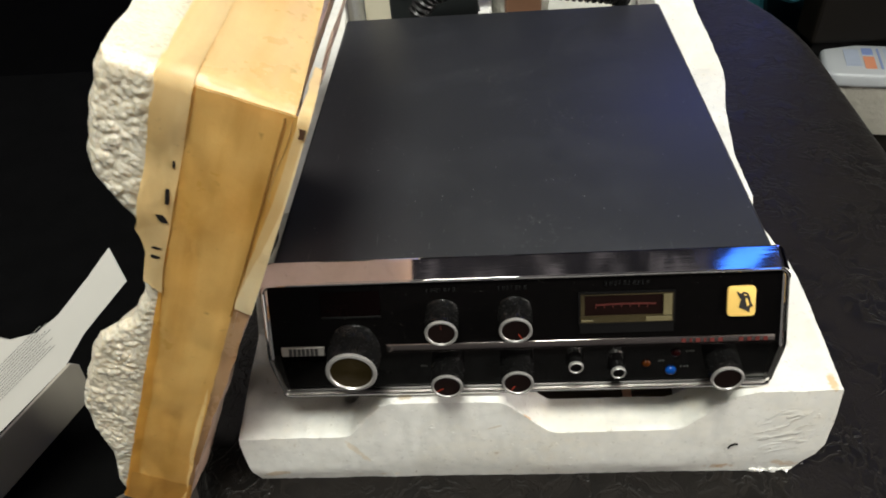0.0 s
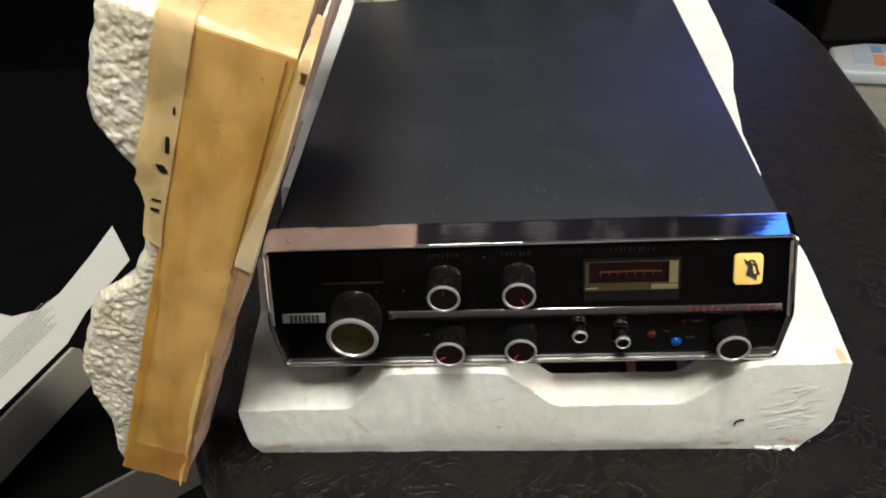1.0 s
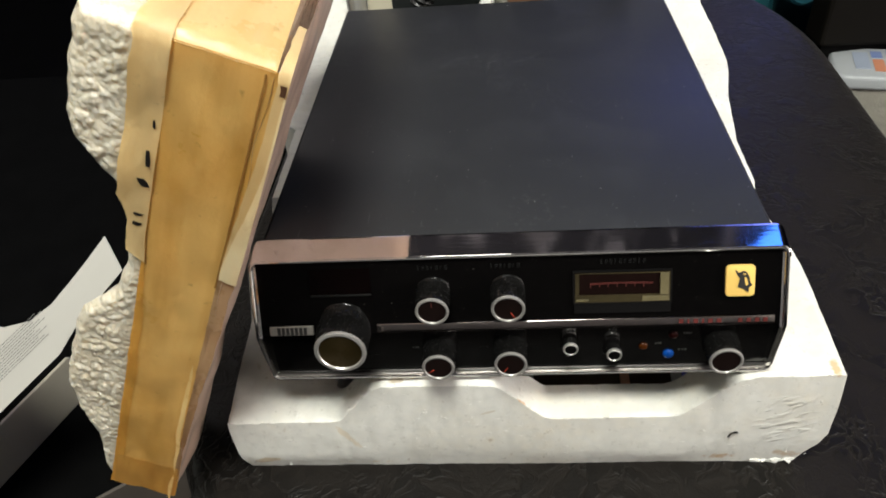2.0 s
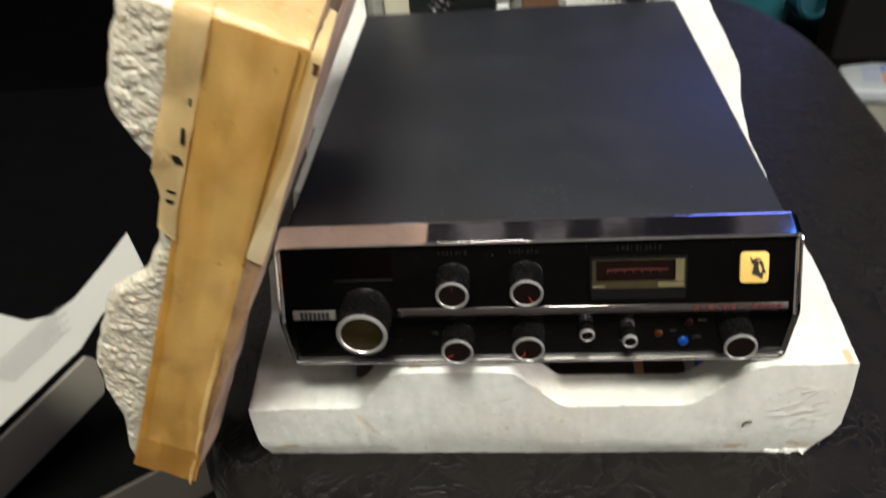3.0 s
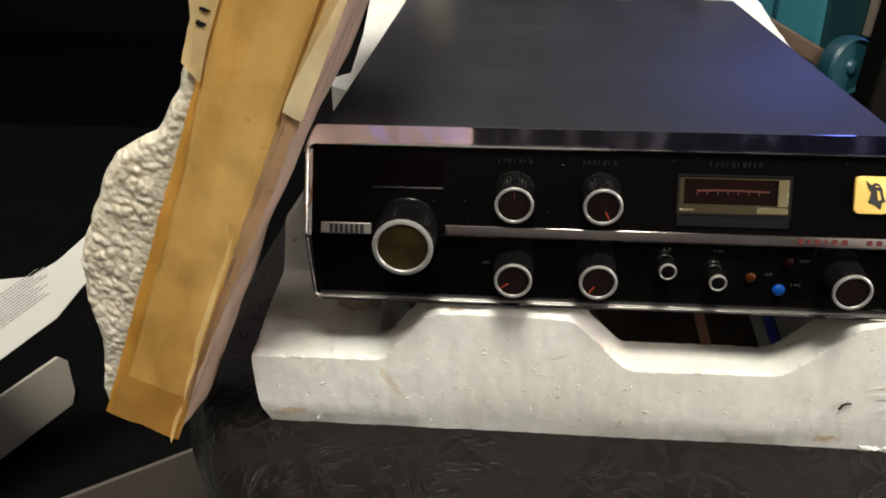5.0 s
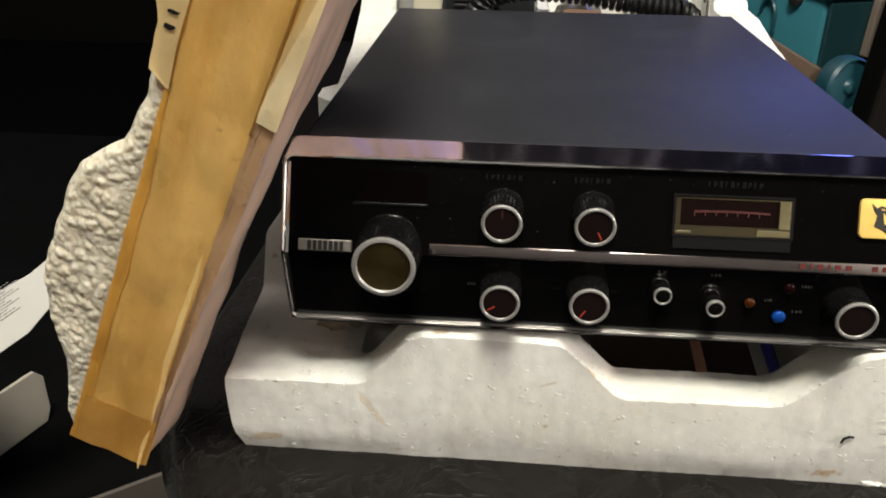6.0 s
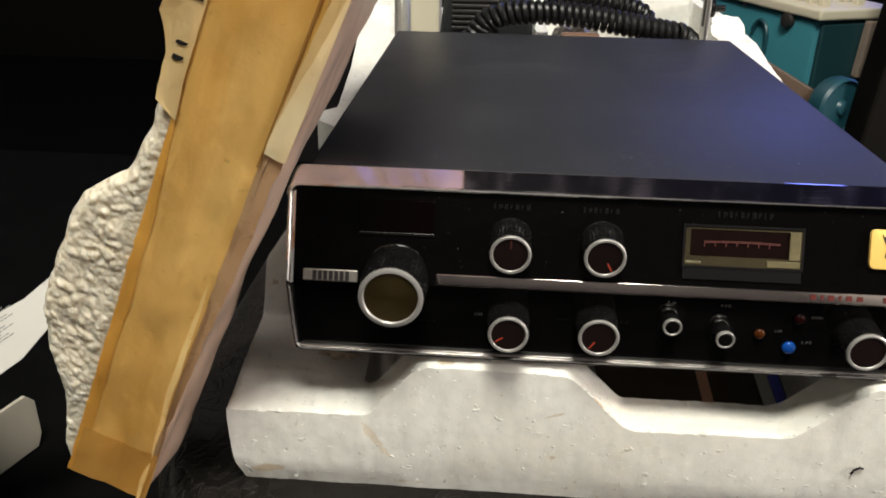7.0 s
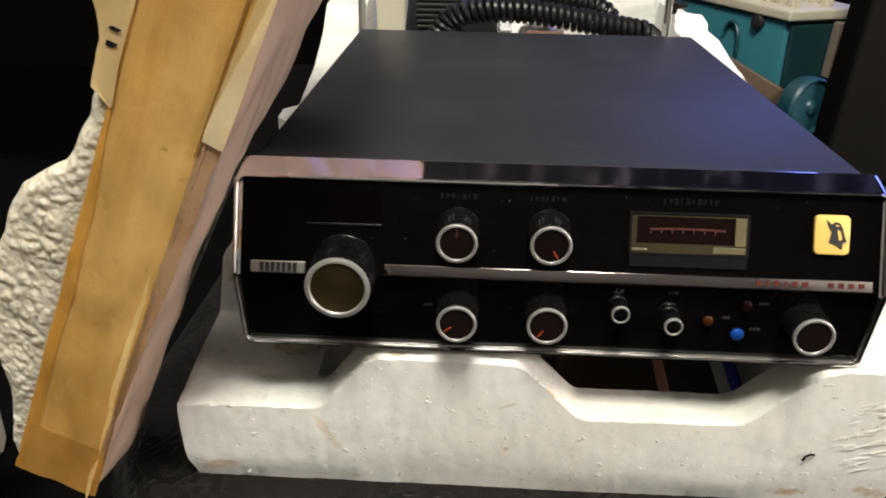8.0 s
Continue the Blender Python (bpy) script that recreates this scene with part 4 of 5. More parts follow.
    for a, b, z, k, m in ((0.0205, 0.0245, 0.0668, 4, GREY_PRINT), (0.0355, 0.0425, 0.0660, 7, GREY_PRINT), (0.0545, 0.0572, 0.0695, 3, GLOW_PRINT), (0.0795, 0.0838, 0.0690, 6, GREY_PRINT), (0.0990, 0.1015, 0.0690, 3, GREY_PRINT), (0.1118, 0.1148, 0.0772, 2, GLOW_PRINT), (0.1275, 0.1308, 0.0770, 3, GLOW_PRINT), (0.1448, 0.1472, 0.0688, 3, GLOW_PRINT), (0.1545, 0.1580, 0.0743, 4, GLOW_PRINT), (0.1535, 0.1570, 0.0650, 3, GLOW_PRINT), (0.1118, 0.1138, 0.0622, 2, GREY_PRINT)):
        bars(low, lower, a, b, z, 0.0009, k, m, 0.45)
    return r


cb_radio()


# ---- glossy leaflet lying in the tray beneath the set ----
def leaflet():
    t = thing("leaflet", (0.13, 0.08, 0.016), "dark glossy leaflet in the foam tray with painted reflection streaks", "leaflet")
    m = Matrix.Translation((0.1365, 0.045, 0.0150)) @ pose(0, 0, 0, 10, 0, 0)
    sheet = part("sheet", moved(box(-0.036, 0.0335, -0.006, 0.12, 0, 0.0012, 0.0004), m), LEAFLET, t)
    # Room reflections on the gloss, laid on as coloured strips.
    for a, b, c in ((0.0018, 0.0058, PEACH_STREAK), (0.0238, 0.0284, WHITE_STREAK), (0.0286, 0.0328, BLUE_STREAK)):
        part("reflection_streak", moved(box(a, b, -0.0058, 0.119, 0.0012, 0.0015), m), c, sheet)


leaflet()


# ---- foam lid standing on its end, taped ----
U, N, V = SLAB_U, SLAB_N, SLAB_V
LID = Matrix.Translation((-0.051, -0.005, 0.003)) @ Matrix((V.to_4d() * 0 + Vector((*V, 0)), Vector((*(-N), 0)), Vector((*U, 0)), Vector((0, 0, 0, 1)))).transposed()
LID_EDGE = [(0.0, 0.0275), (0.008, 0.0308), (0.030, 0.0355), (0.045, 0.0438), (0.058, 0.0476), (0.066, 0.0480), (0.088, 0.0468), (0.096, 0.0458), (0.101, 0.0446), (0.106, 0.0410), (0.113, 0.0352), (0.118, 0.0338), (0.130, 0.0322), (0.141, 0.0326), (0.152, 0.0335), (0.160, 0.0366), (0.167, 0.0440), (0.175, 0.0515), (0.180, 0.0528), (0.196, 0.0533), (0.210, 0.0527), (0.2165, 0.0512)]
LID_TOP, LID_DEEP, LID_RIGHT = 0.2165, 0.175, 0.0030


def lid_point(v, d, u):
    """Width to the left, depth, and length up the lid."""
    return LID @ Vector((v, d, u))


def fan(u):
    """How far the right edge spreads towards the top."""
    return 0.0010 * smooth_step(u, 0.09, 0.205)


def foam_lid():
    t = thing("foam_slab", tuple(lid_point(0.015, 0.07, 0.0)), "taped white polystyrene block standing on end beside the radio", "packing foam")
    us = list(np.arange(0.0, LID_TOP + 0.0005, 0.0006))
    n = 100
    tape_side = 0.0275

    def rough(v, u):
        warp = 0.35 * noise.noise(Vector((v * 190, u * 190, 11.0)))
        near, far = noise.voronoi(Vector((v * 215 + warp, u * 215 - warp, 3.0)))[0][:2]
        clump = smooth_step(far - near, 0.0, 0.42)
        small = noise.voronoi(Vector((v * 520, u * 520, 8.0)))[0]
        bead = smooth_step(small[1] - small[0], 0.0, 0.5)
        tall = 0.6 + 0.9 * max(0.0, 0.5 + noise.noise(Vector((v * 95, u * 95, 17.0))))
        h = 0.0012 * clump * tall + 0.00065 * bead + 0.0011 * noise.noise(Vector((v * 70, u * 70, 7.0)))
        side = tape_side + 0.0095 * smooth_step(u, 0.1335, 0.1385)
        return 0.42 * h * smooth_step(v, side - 0.001, side + 0.003)

    front, left = [], []
    for u in us:
        vm = along(u, LID_EDGE) + 0.0007 * noise.noise(Vector((u * 160, 2.0, 0)))
        row = []
        for i in range(n + 1):
            edge = LID_RIGHT - fan(u)
            v = edge + (vm - edge) * i / n
            d = -rough(v, u)
            end = min(vm - v, LID_TOP - u)
            d += 0.0035 * (1 - min(1, max(end, 0) / 0.0035)) ** 2
            row.append(lid_point(v, d, u))
        front.append(row)
    bm = skin(front)
    bm.verts.ensure_lookup_table()
    w, rows = n + 1, len(us)
    loop = [k for k in range(w)] + [j * w + n for j in range(1, rows)] + [(rows - 1) * w + i for i in range(n - 1, -1, -1)] + [j * w for j in range(rows - 2, 0, -1)]
    last = [bm.verts[k] for k in loop]
    inv = LID.inverted()
    flat = [inv @ v.co for v in last]
    for k in range(1, 13):
        full = LID_DEEP * (k / 12) ** 1.5
        ring = []
        for p in flat:
            d = full * (0.27 + 0.73 * smooth_step(p.z, 0.150, 0.182))
            rag = 0.0012 * noise.noise(Vector((p.x * 120, d * 120, p.z * 120)))
            drawn = 0.0 if p.x > 0.004 else (0.023 * smooth_step(d, 0.014, 0.034) * (1 - smooth_step(p.z, 0.148, 0.172))) * (1 - smooth_step(p.z, 0.209, 0.2155)) + (0.050 * d if p.x <= 0.004 and p.z > 0.209 else 0.0)
            slim = min(0.45 * d, max(0.0, p.x - 0.022)) * (1 - smooth_step(p.z, 0.135, 0.160)) if p.x > 0.022 else 0.0
            ring.append(bm.verts.new(LID @ Vector((p.x - slim + drawn + (rag if p.x > 0.02 else 0), max(d, p.y + 0.0005 * k), p.z + (rag * 0.5 if p.z > 0.2 else 0)))))
        for i in range(len(loop)):
            bm.faces.new((last[i - 1], last[i], ring[i], ring[i - 1]))
        last = ring
    bm.faces.new(last)
    part("foam_body", bm, FOAM_ROUGH, t, "broken bead foam with a pebbled face", smooth=75)

    def strip(v0, v1, u0, u1, high, wrap=0.0, deep=0.0, wave=0.0006, nv=14, rag=0.0005, lid_only=False):
        """Tape on the front face; wrap: how far it goes over the top; deep: how far round the right side."""
        rows_ = []
        path = [] if lid_only else [(u, 0.0) for u in np.linspace(u0, u1, max(8, int((u1 - u0) / 0.003)))]
        if wrap:
            path += [(u1 - 0.0005, 0.0), (u1, 0.0004)] if lid_only else []
            path += [(u1 + 0.0006, 0.0012), (u1 + 0.0012, 0.003)] + [(u1 + 0.0012, d) for d in np.linspace(0.006, wrap, 24)]
        for u, d in path:
            row = []
            for i in range(nv + 1):
                top = v1(u) if callable(v1) else v1
                low = v0(u) if callable(v0) else v0
                if top > 0.03:
                    top = min(top, along(u, LID_EDGE) - 0.0006)
                top += rag * noise.noise(Vector((u * 210, 1.0, d * 200)))
                if low < 0.02:
                    low += 0.050 * d
                v = low + (top - low) * i / nv
                h = high + wave * noise.noise(Vector((v * 110, d * 60, u * 50))) + wave * 0.25 * noise.noise(Vector((v * 300, d * 200, u * 110)))
                row.append(lid_point(v, (-h if d == 0 else d), u if d == 0 else u + h))
            rows_.append(row)
        bm = skin(rows_)
        bmesh.ops.solidify(bm, geom=bm.faces[:], thickness=0.0003)
        return bm

    part("packing_tape", strip(lambda u: 0.0024 - 0.0020 * (1 - smooth_step(u, 0.0, 0.06)) - 0.0050 * smooth_step(u, 0.137, 0.139) - fan(u), lambda u: 0.0262 + 0.0016 * smooth_step(u, 0.128, 0.150), 0.0005, 0.2165, 0.0010, nv=22, wave=0.0008, rag=0.0003), TAPE, t, "wide brown packing tape, wrinkled", smooth=70)
    part("top_tape", strip(lambda u: 0.0012 - fan(u), 0.0278, 0.2100, 0.2165, 0.0011, 0.170, nv=22, wave=0.0008, rag=0.0003, lid_only=True), TAPE_TOP_LIT, t, "tape folded over the end, overhead light painted in", smooth=70)
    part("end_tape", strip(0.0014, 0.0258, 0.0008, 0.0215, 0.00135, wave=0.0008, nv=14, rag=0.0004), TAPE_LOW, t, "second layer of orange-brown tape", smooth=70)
    part("tape_edge", strip(lambda u: 0.0236 + 0.0008 * noise.noise(Vector((u * 60, 4.0, 0))) + 0.0026 * smooth_step(u, 0.09, 0.150), 0.0270, 0.0010, 0.155, 0.00125, wave=0.0008, nv=5, rag=0.0005), TAPE_EDGE, t, "aged orange tape edge", smooth=70)
    part("pale_tape", strip(lambda u: 0.0256 + 0.0010 * smooth_step(u, 0.130, 0.150), lambda u: 0.0262 + 0.0102 * smooth_step(u, 0.1345, 0.1390), 0.1350, 0.2165, 0.0016, 0.170, nv=18, wave=0.0015, rag=0.0012), TAPE_PALE, t, "yellowed tape strip", smooth=70)
    over_l = lambda u: 0.0034 - fan(u) - 0.0030 * smooth_step(u, 0.139, 0.205)
    over_r = lambda u: -0.0026 - 0.0002 * smooth_step(u, 0.137, 0.20) - fan(u)
    part("tape_overlap", strip(over_r, over_l, 0.1370, 0.2165, 0.0016, 0.020, wave=0.0010, nv=9, rag=0.0005), TAPE_PALE, t, "tan overlapping tape end", smooth=70)
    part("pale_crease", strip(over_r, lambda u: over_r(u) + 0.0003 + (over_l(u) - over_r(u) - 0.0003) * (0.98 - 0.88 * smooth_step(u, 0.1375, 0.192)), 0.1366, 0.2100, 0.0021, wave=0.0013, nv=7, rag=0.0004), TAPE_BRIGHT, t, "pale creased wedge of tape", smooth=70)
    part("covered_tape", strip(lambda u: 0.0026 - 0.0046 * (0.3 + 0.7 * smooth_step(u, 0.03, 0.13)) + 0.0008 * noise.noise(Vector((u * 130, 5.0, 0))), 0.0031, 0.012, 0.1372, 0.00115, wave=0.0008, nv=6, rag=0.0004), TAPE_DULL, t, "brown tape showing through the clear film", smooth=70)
    # Narrow dark strip laid along the slit in the tape.
    part("tape_slit", strip(lambda u: 0.0033 - fan(u), lambda u: 0.0039 - fan(u), 0.132, 0.2150, 0.0013, wave=0.0003, nv=2, rag=0.0002), TAPE_SLIT, t, "dark gap along the tape", smooth=70)
    part("torn_hole", strip(-0.0034, -0.0014, 0.2106, 0.2140, 0.0024, wave=0.0004, nv=4, rag=0.0008), BROWN_STRIPE, t, "torn brown hole at the corner", smooth=70)
    swell = lambda u, a, b: max(0.0, math.sin(math.pi * min(1.0, max(0.0, (u - a) / (b - a))))) ** 0.7
    for a, b, wide in ((0.022, 0.094, 0.0017), (0.001, 0.0195, 0.0013)):
        crease = lambda u: 0.0022 + 0.022 * u + 0.0005 * noise.noise(Vector((u * 90, 8.0, a)))
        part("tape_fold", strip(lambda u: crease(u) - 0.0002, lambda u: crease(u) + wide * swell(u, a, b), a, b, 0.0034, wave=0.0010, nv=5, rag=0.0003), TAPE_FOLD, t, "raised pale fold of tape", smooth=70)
    # marker writing, no longer readable
    for v, u, w, h, lean in ((0.0284, 0.1885, 0.0007, 0.0026, 0.1), (0.0286, 0.1768, 0.0013, 0.0058, 0.1), (0.0291, 0.1678, 0.0026, 0.0030, 0.6), (0.0296, 0.1548, 0.0030, 0.0011, -1.2), (0.0298, 0.1508, 0.0032, 0.0015, -0.8)):
        mid = lambda q: v + lean * (q - u)
        taper = lambda q: w / 2 * (0.55 + 0.45 * math.cos(2.2 * (q - u) / h))
        part("marker_stroke", strip(lambda q: mid(q) - taper(q), lambda q: min(0.0309, mid(q) + taper(q)), u - h / 2, u + h / 2, 0.0019, wave=0.0015, nv=4, rag=0.0003), INK, t)
    # clear tape hanging down the right side
    rows_ = []
    for u in np.linspace(0.002, 0.2150, 110):
        row = []
        for i in range(25):
            d = -0.0012 + (0.027 + 0.050 * smooth_step(u, 0.100, 0.140) + 0.055 * smooth_step(u, 0.148, 0.176)) * (i / 24) ** 1.2
            out = 0.0010 + 0.0011 * noise.noise(Vector((d * 90, u * 55, 2))) + 0.0010 * smooth_step(d, -0.002, 0.004) + 0.0024 * smooth_step(d, 0.0, 0.026) + fan(u)
            row.append(lid_point(LID_RIGHT - out, d, u))
        rows_.append(row)
    bm = skin(rows_)
    bmesh.ops.solidify(bm, geom=bm.faces[:], thickness=0.0003)
    part("clear_tape", bm, CLEAR, t, "crinkled clear tape", smooth=70)


foam_lid()


# ---- things packed behind the set ----
def microphone():
    t = thing("microphone", (0.035, 0.318, 0.04), "dark hand microphone packed in the foam tray", "microphone")
    body = prism([(0.0215, 0.041), (0.0205, 0.10), (0.024, 0.128), (0.031, 0.137), (0.060, 0.137), (0.070, 0.127), (0.0765, 0.112), (0.0770, 0.041)], 0.300, 0.328, "y", 0.003, 3)
    b = part("body", body, MIC, t, smooth=40)
    for k in range(8):
        z = 0.103 + k * 0.0032
        part("grille_slat", box(0.028, 0.056, 0.2985, 0.3005, z, z + 0.0018, 0.0004), INK, b)
    part("push_button", box(0.0700, 0.0735, 0.306, 0.320, 0.118, 0.128, 0.001), INK, b)


def coil(points, turns, radius, wire):
    """A spring of wire wound round a line of points."""
    pts = [Vector(p) for p in points]
    cum = [0.0]
    for a, b in zip(pts, pts[1:]):
        cum.append(cum[-1] + (b - a).length)
    steps = turns * 12
    out, side = [], None
    for i in range(steps + 1):
        s = cum[-1] * i / steps
        p = Vector([float(np.interp(s, cum, [q[k] for q in pts])) for k in range(3)])
        q = Vector([float(np.interp(min(s + 0.004, cum[-1]), cum, [q[k] for q in pts])) for k in range(3)])
        o = Vector([float(np.interp(max(s - 0.004, 0), cum, [q[k] for q in pts])) for k in range(3)])
        d = (q - o).normalized()
        side = (side - d * side.dot(d)).normalized() if side else d.orthogonal().normalized()
        a = 2 * math.pi * turns * i / steps
        out.append(p + radius * (side * math.cos(a) + d.cross(side) * math.sin(a)))
    return tube(out, wire, 7)


def cord():
    t = thing("coiled_cord", (0.10, 0.30, 0.045), "black coiled microphone cord lying over the packed parts", "cord")
    first = [(0.040, 0.279, 0.100), (0.049, 0.277, 0.1125), (0.058, 0.275, 0.1165), (0.070, 0.2745, 0.1182), (0.0893, 0.2745, 0.1180), (0.1077, 0.275, 0.1160), (0.126, 0.275, 0.1130), (0.1445, 0.276, 0.1098), (0.159, 0.277, 0.1075), (0.166, 0.280, 0.102)]
    second = [(0.084, 0.309, 0.122), (0.100, 0.309, 0.1235), (0.118, 0.309, 0.1205), (0.134, 0.310, 0.1165), (0.143, 0.311, 0.112), (0.146, 0.312, 0.100)]
    part("coil", coil(first, 34, 0.0052, 0.00195), RUBBER, t, smooth=True)
    part("coil", coil(second, 19, 0.0050, 0.00190), RUBBER, t, smooth=True)
    part("lead", tube([(0.166, 0.280, 0.102), (0.1685, 0.296, 0.085), (0.168, 0.31, 0.06), (0.160, 0.32, 0.0425)], 0.0019), RUBBER, t, smooth=True)


def bracket():
    t = thing("mounting_bracket", (0.09, 0.285, 0.04), "grey metal mounting bracket standing in the foam tray", "bracket")
    part("base_strap", box(-0.0035, 0.1735, 0.276, 0.292, 0.0405, 0.0425, 0.0005), STEEL, t)
    part("left_arm", box(-0.0035, -0.0015, 0.276, 0.292, 0.0405, 0.150, 0.0006), STEEL, t, "edge of the bracket arm")
    arm = part("right_arm", box(0.1715, 0.1735, 0.274, 0.288, 0.0405, 0.150, 0.0006), STEEL, t)
    part("slot", box(0.1710, 0.1716, 0.279, 0.283, 0.112, 0.128, 0.0002), INK, arm)
    part("wing_nut", moved(lathe([(0.005, 0), (0.005, 0.003), (0.002, 0.004), (0.002, 0.009)], 20), Matrix.Translation((0.1735, 0.281, 0.122)) @ pose(0, 0, 0, 0, 90, 0)), KNOB, arm, smooth=True)


def packet():
    t = thing("paper_packet", (0.008, 0.33, 0.04), "off-white folded paper packet standing behind the radio", "packet")
    part("fold", box(-0.0010, 0.0180, 0.334, 0.342, 0.0405, 0.150, 0.002), BEIGE, t)
    part("fold", box(0.002, 0.0185, 0.343, 0.349, 0.0405, 0.140, 0.002), CARD, t)
    u = thing("hardware_bag", (0.10, 0.325, 0.04), "small cloudy plastic bag of brown hardware", "bag")
    bm = bmesh.new()
    bmesh.ops.create_icosphere(bm, subdivisions=4, radius=1)
    for v in bm.verts:
        v.co *= 1 + 0.25 * noise.noise(v.co * 3)
        v.co = Vector((0.104 + v.co.x * 0.020, 0.332 + v.co.y * 0.015, 0.071 + v.co.z * 0.031))
    part("bag", bm, CLEAR_BAG, u, smooth=True)
    part("hardware", box(0.094, 0.118, 0.309, 0.316, 0.0405, 0.1005, 0.002), BROWN_STRIPE, u)


microphone()
cord()
bracket()
packet()


# ---- printed carton on a lower black stool ----
def sheet_z(x, y):
    return 0.1132 - 0.7412 * (x + 0.2) + 1.3017 * (y - 0.18)


def carton():
    stool = thing("stool", (-0.42, 0.1, -0.45), "low black cloth-covered stool", "stool")
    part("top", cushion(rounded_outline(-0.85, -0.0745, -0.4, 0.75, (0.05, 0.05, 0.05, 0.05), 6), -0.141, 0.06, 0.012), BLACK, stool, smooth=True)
    for x in (-0.8, -0.12):
        for y in (-0.35, 0.7):
            part("leg", box(x - 0.02, x + 0.02, y - 0.02, y + 0.02, -0.45, -0.2, 0.003), BLACK, stool)
    t = thing("carton", (-0.2, 0.1, -0.14), "opened white printed carton with a curved cut-out", "carton")
    out = [(-0.255, 0.113), (-0.225, 0.104), (-0.196, 0.1025), (-0.182, 0.1045), (-0.170, 0.1105), (-0.160, 0.1195), (-0.152, 0.1290), (-0.145, 0.1375), (-0.1345, 0.1510), (-0.1265, 0.1420), (-0.148, 0.1170), (-0.157, 0.1035), (-0.192, 0.0680), (-0.235, 0.0250), (-0.285, 0.0150)]
    nrm = Vector((0.7412, -1.3017, 1)).normalized()
    bm = bmesh.new()
    top = [bm.verts.new(Vector((x, y, sheet_z(x, y)))) for x, y in out]
    low = [bm.verts.new(Vector((x, y, sheet_z(x, y))) - nrm * 0.0025) for x, y in out]
    bm.faces.new(top), bm.faces.new(low)
    for i in range(len(out)):
        bm.faces.new((low[i - 1], low[i], top[i], top[i - 1]))
    panel = part("panel", soften(bm, 0.0006, 2), CARD, t, "white printed front panel")
    across, down = Vector((0.035, 0.0355, 0)), Vector((0.45, -0.45, 0))
    across.z = sheet_z(-0.2 + across.x, 0.18 + across.y) - sheet_z(-0.2, 0.18)
    across.normalize()
    down = nrm.cross(across)
    if down.z > 0:
        down = -down
    start = Vector((-0.2015, 0.0795, sheet_z(-0.2015, 0.0795)))
    for k in range(11):
        length = 0.052 - 0.0015 * k + 0.004 * math.sin(k * 2.1)
        s = start + down * (0.00128 * k) + across * (0.0008 * k)
        q = 0.0
        while q < length:
            w = 0.0009 + 0.0020 * random.random()
            mid = s + across * (q + w / 2) + nrm * 0.0001
            m = Matrix((Vector((*across, 0)), Vector((*down, 0)), Vector((*nrm, 0)), Vector((0, 0, 0, 1)))).transposed()
            part("print_bar", moved(box(-w / 2, w / 2, -0.00019, 0.00019, 0, 0.00015), Matrix.Translation(mid) @ m), CARD_PRINT, panel)
            q += w + 0.0004
    for k, (w, h, mat) in enumerate(((0.012, 0.009, LID_WHITE), (0.010, 0.006, LABEL_BLUE))):
        mid = start + across * (-0.010 - 0.012 * k) + down * (-0.004 + 0.014 * k)
        m = Matrix((Vector((*across, 0)), Vector((*down, 0)), Vector((*nrm, 0)), Vector((0, 0, 0, 1)))).transposed()
        part("sticker", moved(box(-w / 2, w / 2, -h / 2, h / 2, 0, 0.0003), Matrix.Translation(mid) @ m), mat, panel)

    def flap(a, b, z0, z1, name, material, label):
        a, b = Vector((*a, 0)), Vector((*b, 0))
        d = (b - a).normalized()
        m = Matrix((Vector((*d, 0)), Vector((-d.y, d.x, 0, 0)), Vector((0, 0, 1, 0)), Vector((0, 0, 0, 1)))).transposed()
        n = (b - a).length
        bm = prism([(0, z0), (n - 0.004, z0), (n, z0 + 0.008), (n, z1 - 0.007), (n - 0.006, z1), (0, z1)], -0.0012, 0.0012, "y", 0.0006, 2)
        part(name, moved(bm, Matrix.Translation(a) @ m), material, t, label)

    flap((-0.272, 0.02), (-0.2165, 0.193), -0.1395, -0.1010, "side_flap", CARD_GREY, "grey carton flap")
    flap((-0.205, 0.027), (-0.088, 0.120), -0.1395, -0.1010, "end_flap", CARD_SHADED, "carton flap, shade painted in as brown-grey")


carton()


# ---- beyond the chair ----
def side_table():
    t = thing("side_table", (0.75, 0.7, -0.45), "low dark side table behind the chair", "table")
    part("top", box(0.36, 1.3, 0.30, 1.4, -0.19, -0.16, 0.004), CASE, t)
    for x in (0.4, 1.26):
        for y in (0.34, 1.36):
            part("leg", box(x - 0.02, x + 0.02, y - 0.02, y + 0.02, -0.45, -0.19), CASE, t)
    s = thing("back_table", (0.1, 0.9, -0.45), "low dark table behind the chair", "table")
    part("top", box(-0.3, 0.355, 0.67, 1.4, -0.19, -0.16, 0.004), CASE, s)
    for x in (-0.26, 0.33):
        for y in (0.71, 1.36):
            part("leg", box(x - 0.02, x + 0.02, y - 0.02, y + 0.02, -0.45, -0.19), CASE, s)


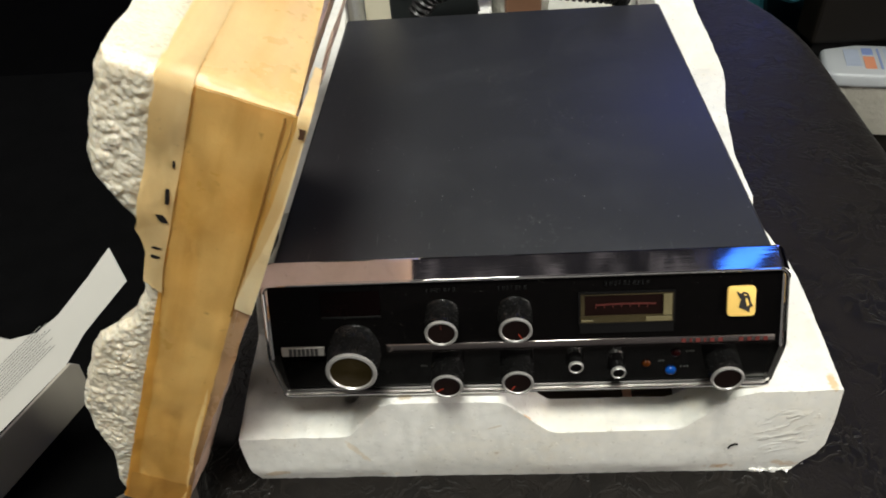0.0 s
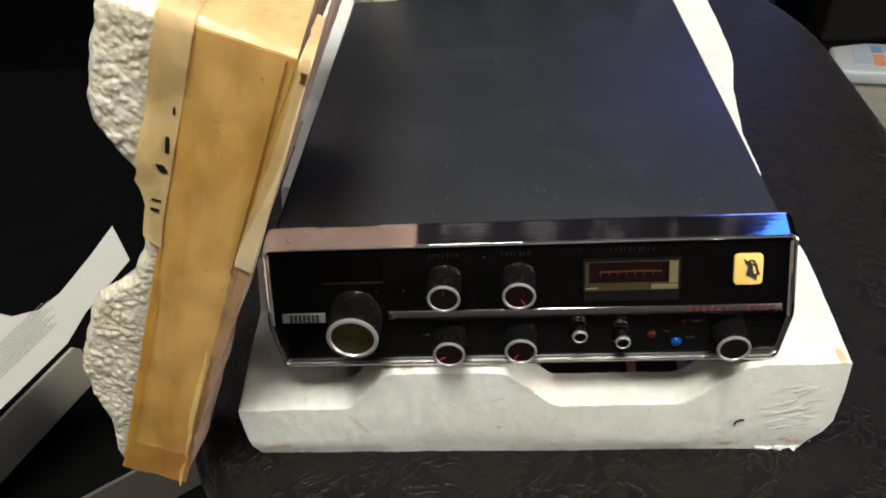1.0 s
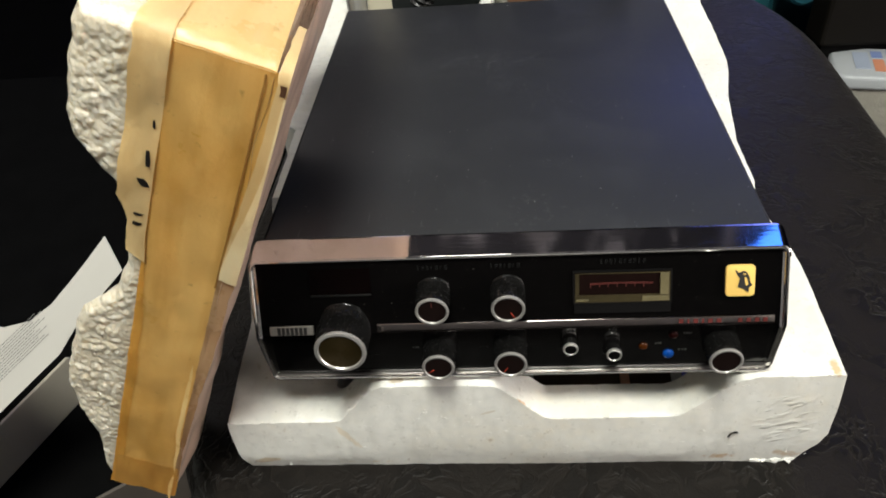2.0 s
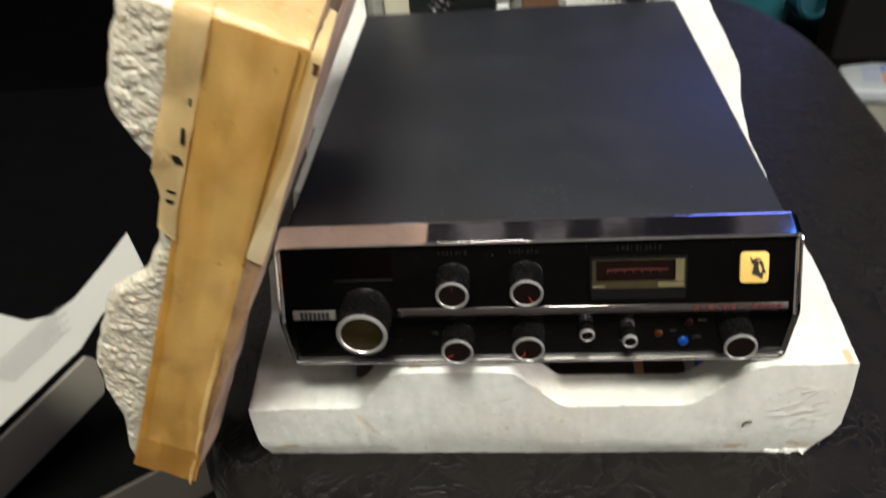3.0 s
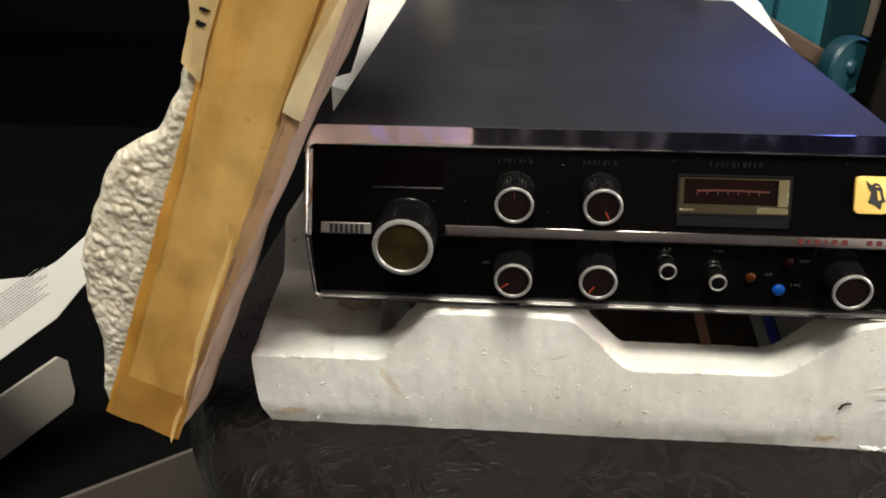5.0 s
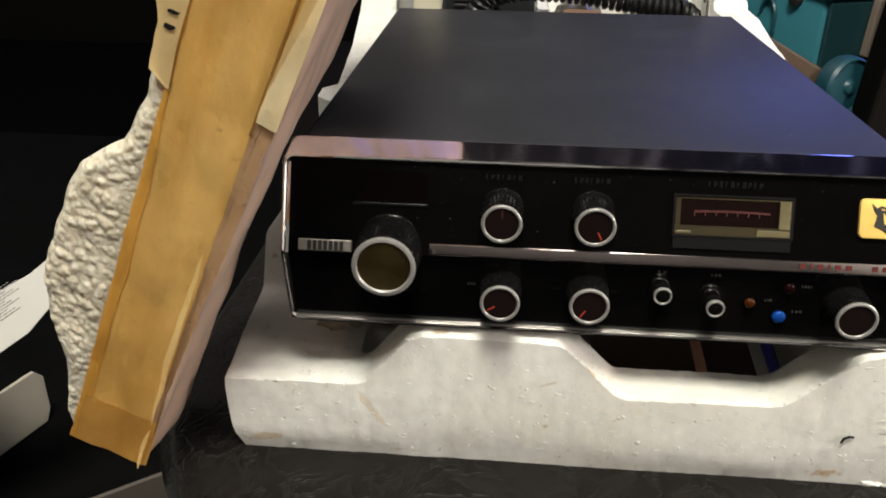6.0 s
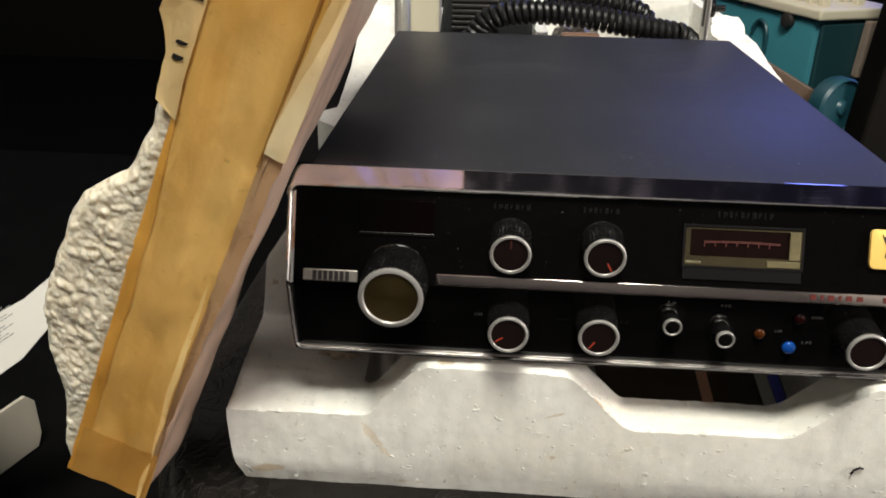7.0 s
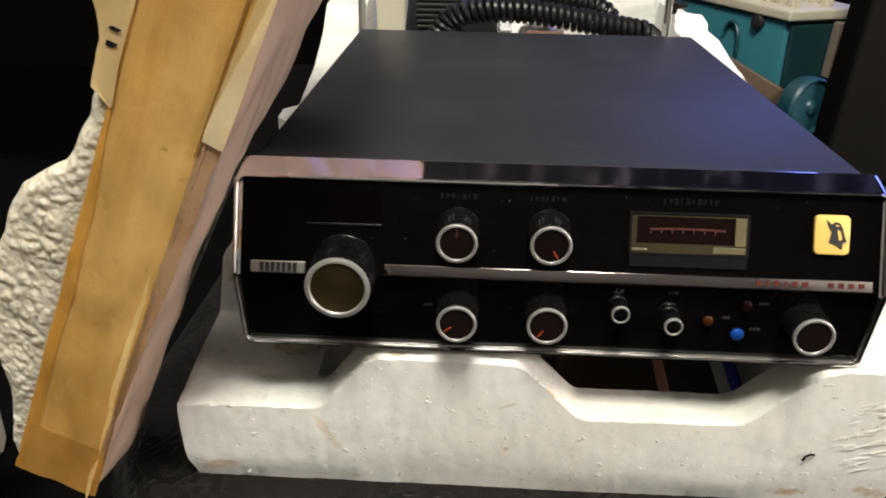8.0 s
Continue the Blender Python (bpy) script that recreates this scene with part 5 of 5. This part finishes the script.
def teal_machine():
    t = thing("teal_cabinet", (0.33, 0.78, -0.16), "teal metal cabinet with an ivory tray and a round wheel", "cabinet")
    m = Matrix.Translation((0.3745, 0.68, 0)) @ pose(0, 0, 0, 0, 0, -68)
    body = part("body", moved(box(-0.32, 0.0, 0.0, 0.085, -0.160, 0.0530, 0.004), m), TEAL, t, smooth=40)
    # Sheet in place of a dark hollow, its shade put into the colour.
    part("side", moved(box(0.0005, 0.006, 0.004, 0.083, -0.160, 0.050, 0.002), m), TEAL_SHADED, t, "teal sheet, shade of the hollow painted in")
    tray = part("tray", moved(box(-0.25, 0.010, -0.005, 0.092, 0.0535, 0.0650, 0.003, 3), m), BEIGE, t, "ivory plastic tray")
    for k in range(10):
        for q in (0.012, 0.055):
            part("post", moved(box(-0.19 + k * 0.019, -0.180 + k * 0.019, q, q + 0.010, 0.064, 0.078 + 0.003 * (k % 3), 0.002), m), BEIGE, tray)
    part("hole", moved(lathe([(0.0085, 0), (0.0085, 0.003), (0.0075, 0.006), (0.004, 0.007)], 24), m @ Matrix.Translation((-0.040, 0.0, 0.047)) @ pose(0, 0, 0, 90, 0, 0)), INK, body, "round black knob", smooth=35)
    hook = [Vector((-0.081 + 0.013 * math.cos(radians(a)), -0.003, 0.020 + 0.020 * math.sin(radians(a)))) for a in range(160, -1, -16)] + [Vector((-0.068, -0.003, 0.006))]
    part("hook", moved(tube(hook, 0.0022), m), TEAL_WHEEL, body, smooth=True)
    part("screw", moved(lathe([(0.003, 0), (0.003, 0.0015)], 12), m @ Matrix.Translation((-0.117, 0.0, 0.052)) @ pose(0, 0, 0, 90, 0, 0)), STEEL, body)
    bar = m @ Matrix.Translation((0.0115, 0.062, 0.052)) @ pose(0, 0, 0, -4, 0, 0)
    part("bar", moved(box(-0.005, 0.005, -0.008, 0.008, -0.058, 0.0, 0.002), bar), BAR_GREY, t, "grey-brown upright bar")
    arm = Matrix.Translation((0.322, 0.618, 0.010)) @ pose(0, 0, 0, 0, 28, -4)
    part("arm", moved(box(-0.075, 0.048, -0.003, 0.003, -0.0085, 0.0085, 0.002), arm), TAN, t, "tan bar reaching to the wheel")
    w = Matrix.Translation((0.3855, 0.612, -0.017)) @ pose(0, 0, 0, 90, 0, 30)
    wheel = part("wheel", moved(lathe([(0.006, -0.014), (0.027, -0.012), (0.029, -0.006), (0.029, 0.004), (0.0265, 0.007), (0.024, 0.004), (0.008, 0.005), (0.006, 0.008), (0.002, 0.009)], 40), w), TEAL_WHEEL, t, "round teal wheel", smooth=35)
    part("axle", moved(lathe([(0.005, -0.04), (0.005, -0.01)], 16), w), INK, wheel)


def dark_case():
    t = thing("dark_case", (0.55, 0.72, -0.16), "dark brown upright case on the side table", "case")
    m = Matrix.Translation((0.392, 0.580, -0.16)) @ pose(0, 0, 0, 0, 5, 9)
    part("body", moved(box(0.0, 0.40, 0.0, 0.035, 0.080, 0.58, 0.004), m), CASE, t)
    # Black backing added to stop blue light passing beneath the case.
    part("light_block", moved(box(0.006, 0.394, 0.006, 0.030, 0.0, 0.0795), m), BLACK, t)


def tub():
    t = thing("plastic_tub", (0.45, 0.50, -0.16), "clear plastic tub with a white labelled lid", "tub")
    m = Matrix.Translation((0.462, 0.553, 0.006)) @ pose(0, 0, 0, 0, 0, -12) @ Matrix.Diagonal((1, 0.72, 1, 1))
    part("tub_body", moved(prism(rounded_outline(-0.048, 0.075, -0.03, 0.05, (0.012,) * 4, 5), -0.164, -0.110, "z", 0.003), m), CLEAR_BAG, t, "cloudy clear tub body", smooth=40)
    lid = part("lid", moved(prism(rounded_outline(-0.055, 0.082, -0.037, 0.057, (0.016,) * 4, 5), -0.110, -0.096, "z", 0.004, 3), m), LID_WHITE, t, "white plastic lid", smooth=40)
    for a, b, c, d, ink in ((-0.034, -0.020, -0.012, 0.040, LABEL_GREY), (-0.017, -0.007, -0.018, 0.018, LABEL_ORANGE), (-0.017, -0.007, 0.024, 0.044, LABEL_BLUE), (-0.003, -0.001, -0.018, 0.044, LABEL_BLUE), (0.003, 0.010, -0.018, 0.044, LABEL_GREY), (0.012, 0.016, -0.018, 0.044, LABEL_BLUE), (0.020, 0.040, -0.015, 0.045, LABEL_GREY)):
        part("label_bar", moved(box(a, b, c, d, -0.0962, -0.0955), m), ink, lid)


side_table()
teal_machine()
dark_case()
tub()
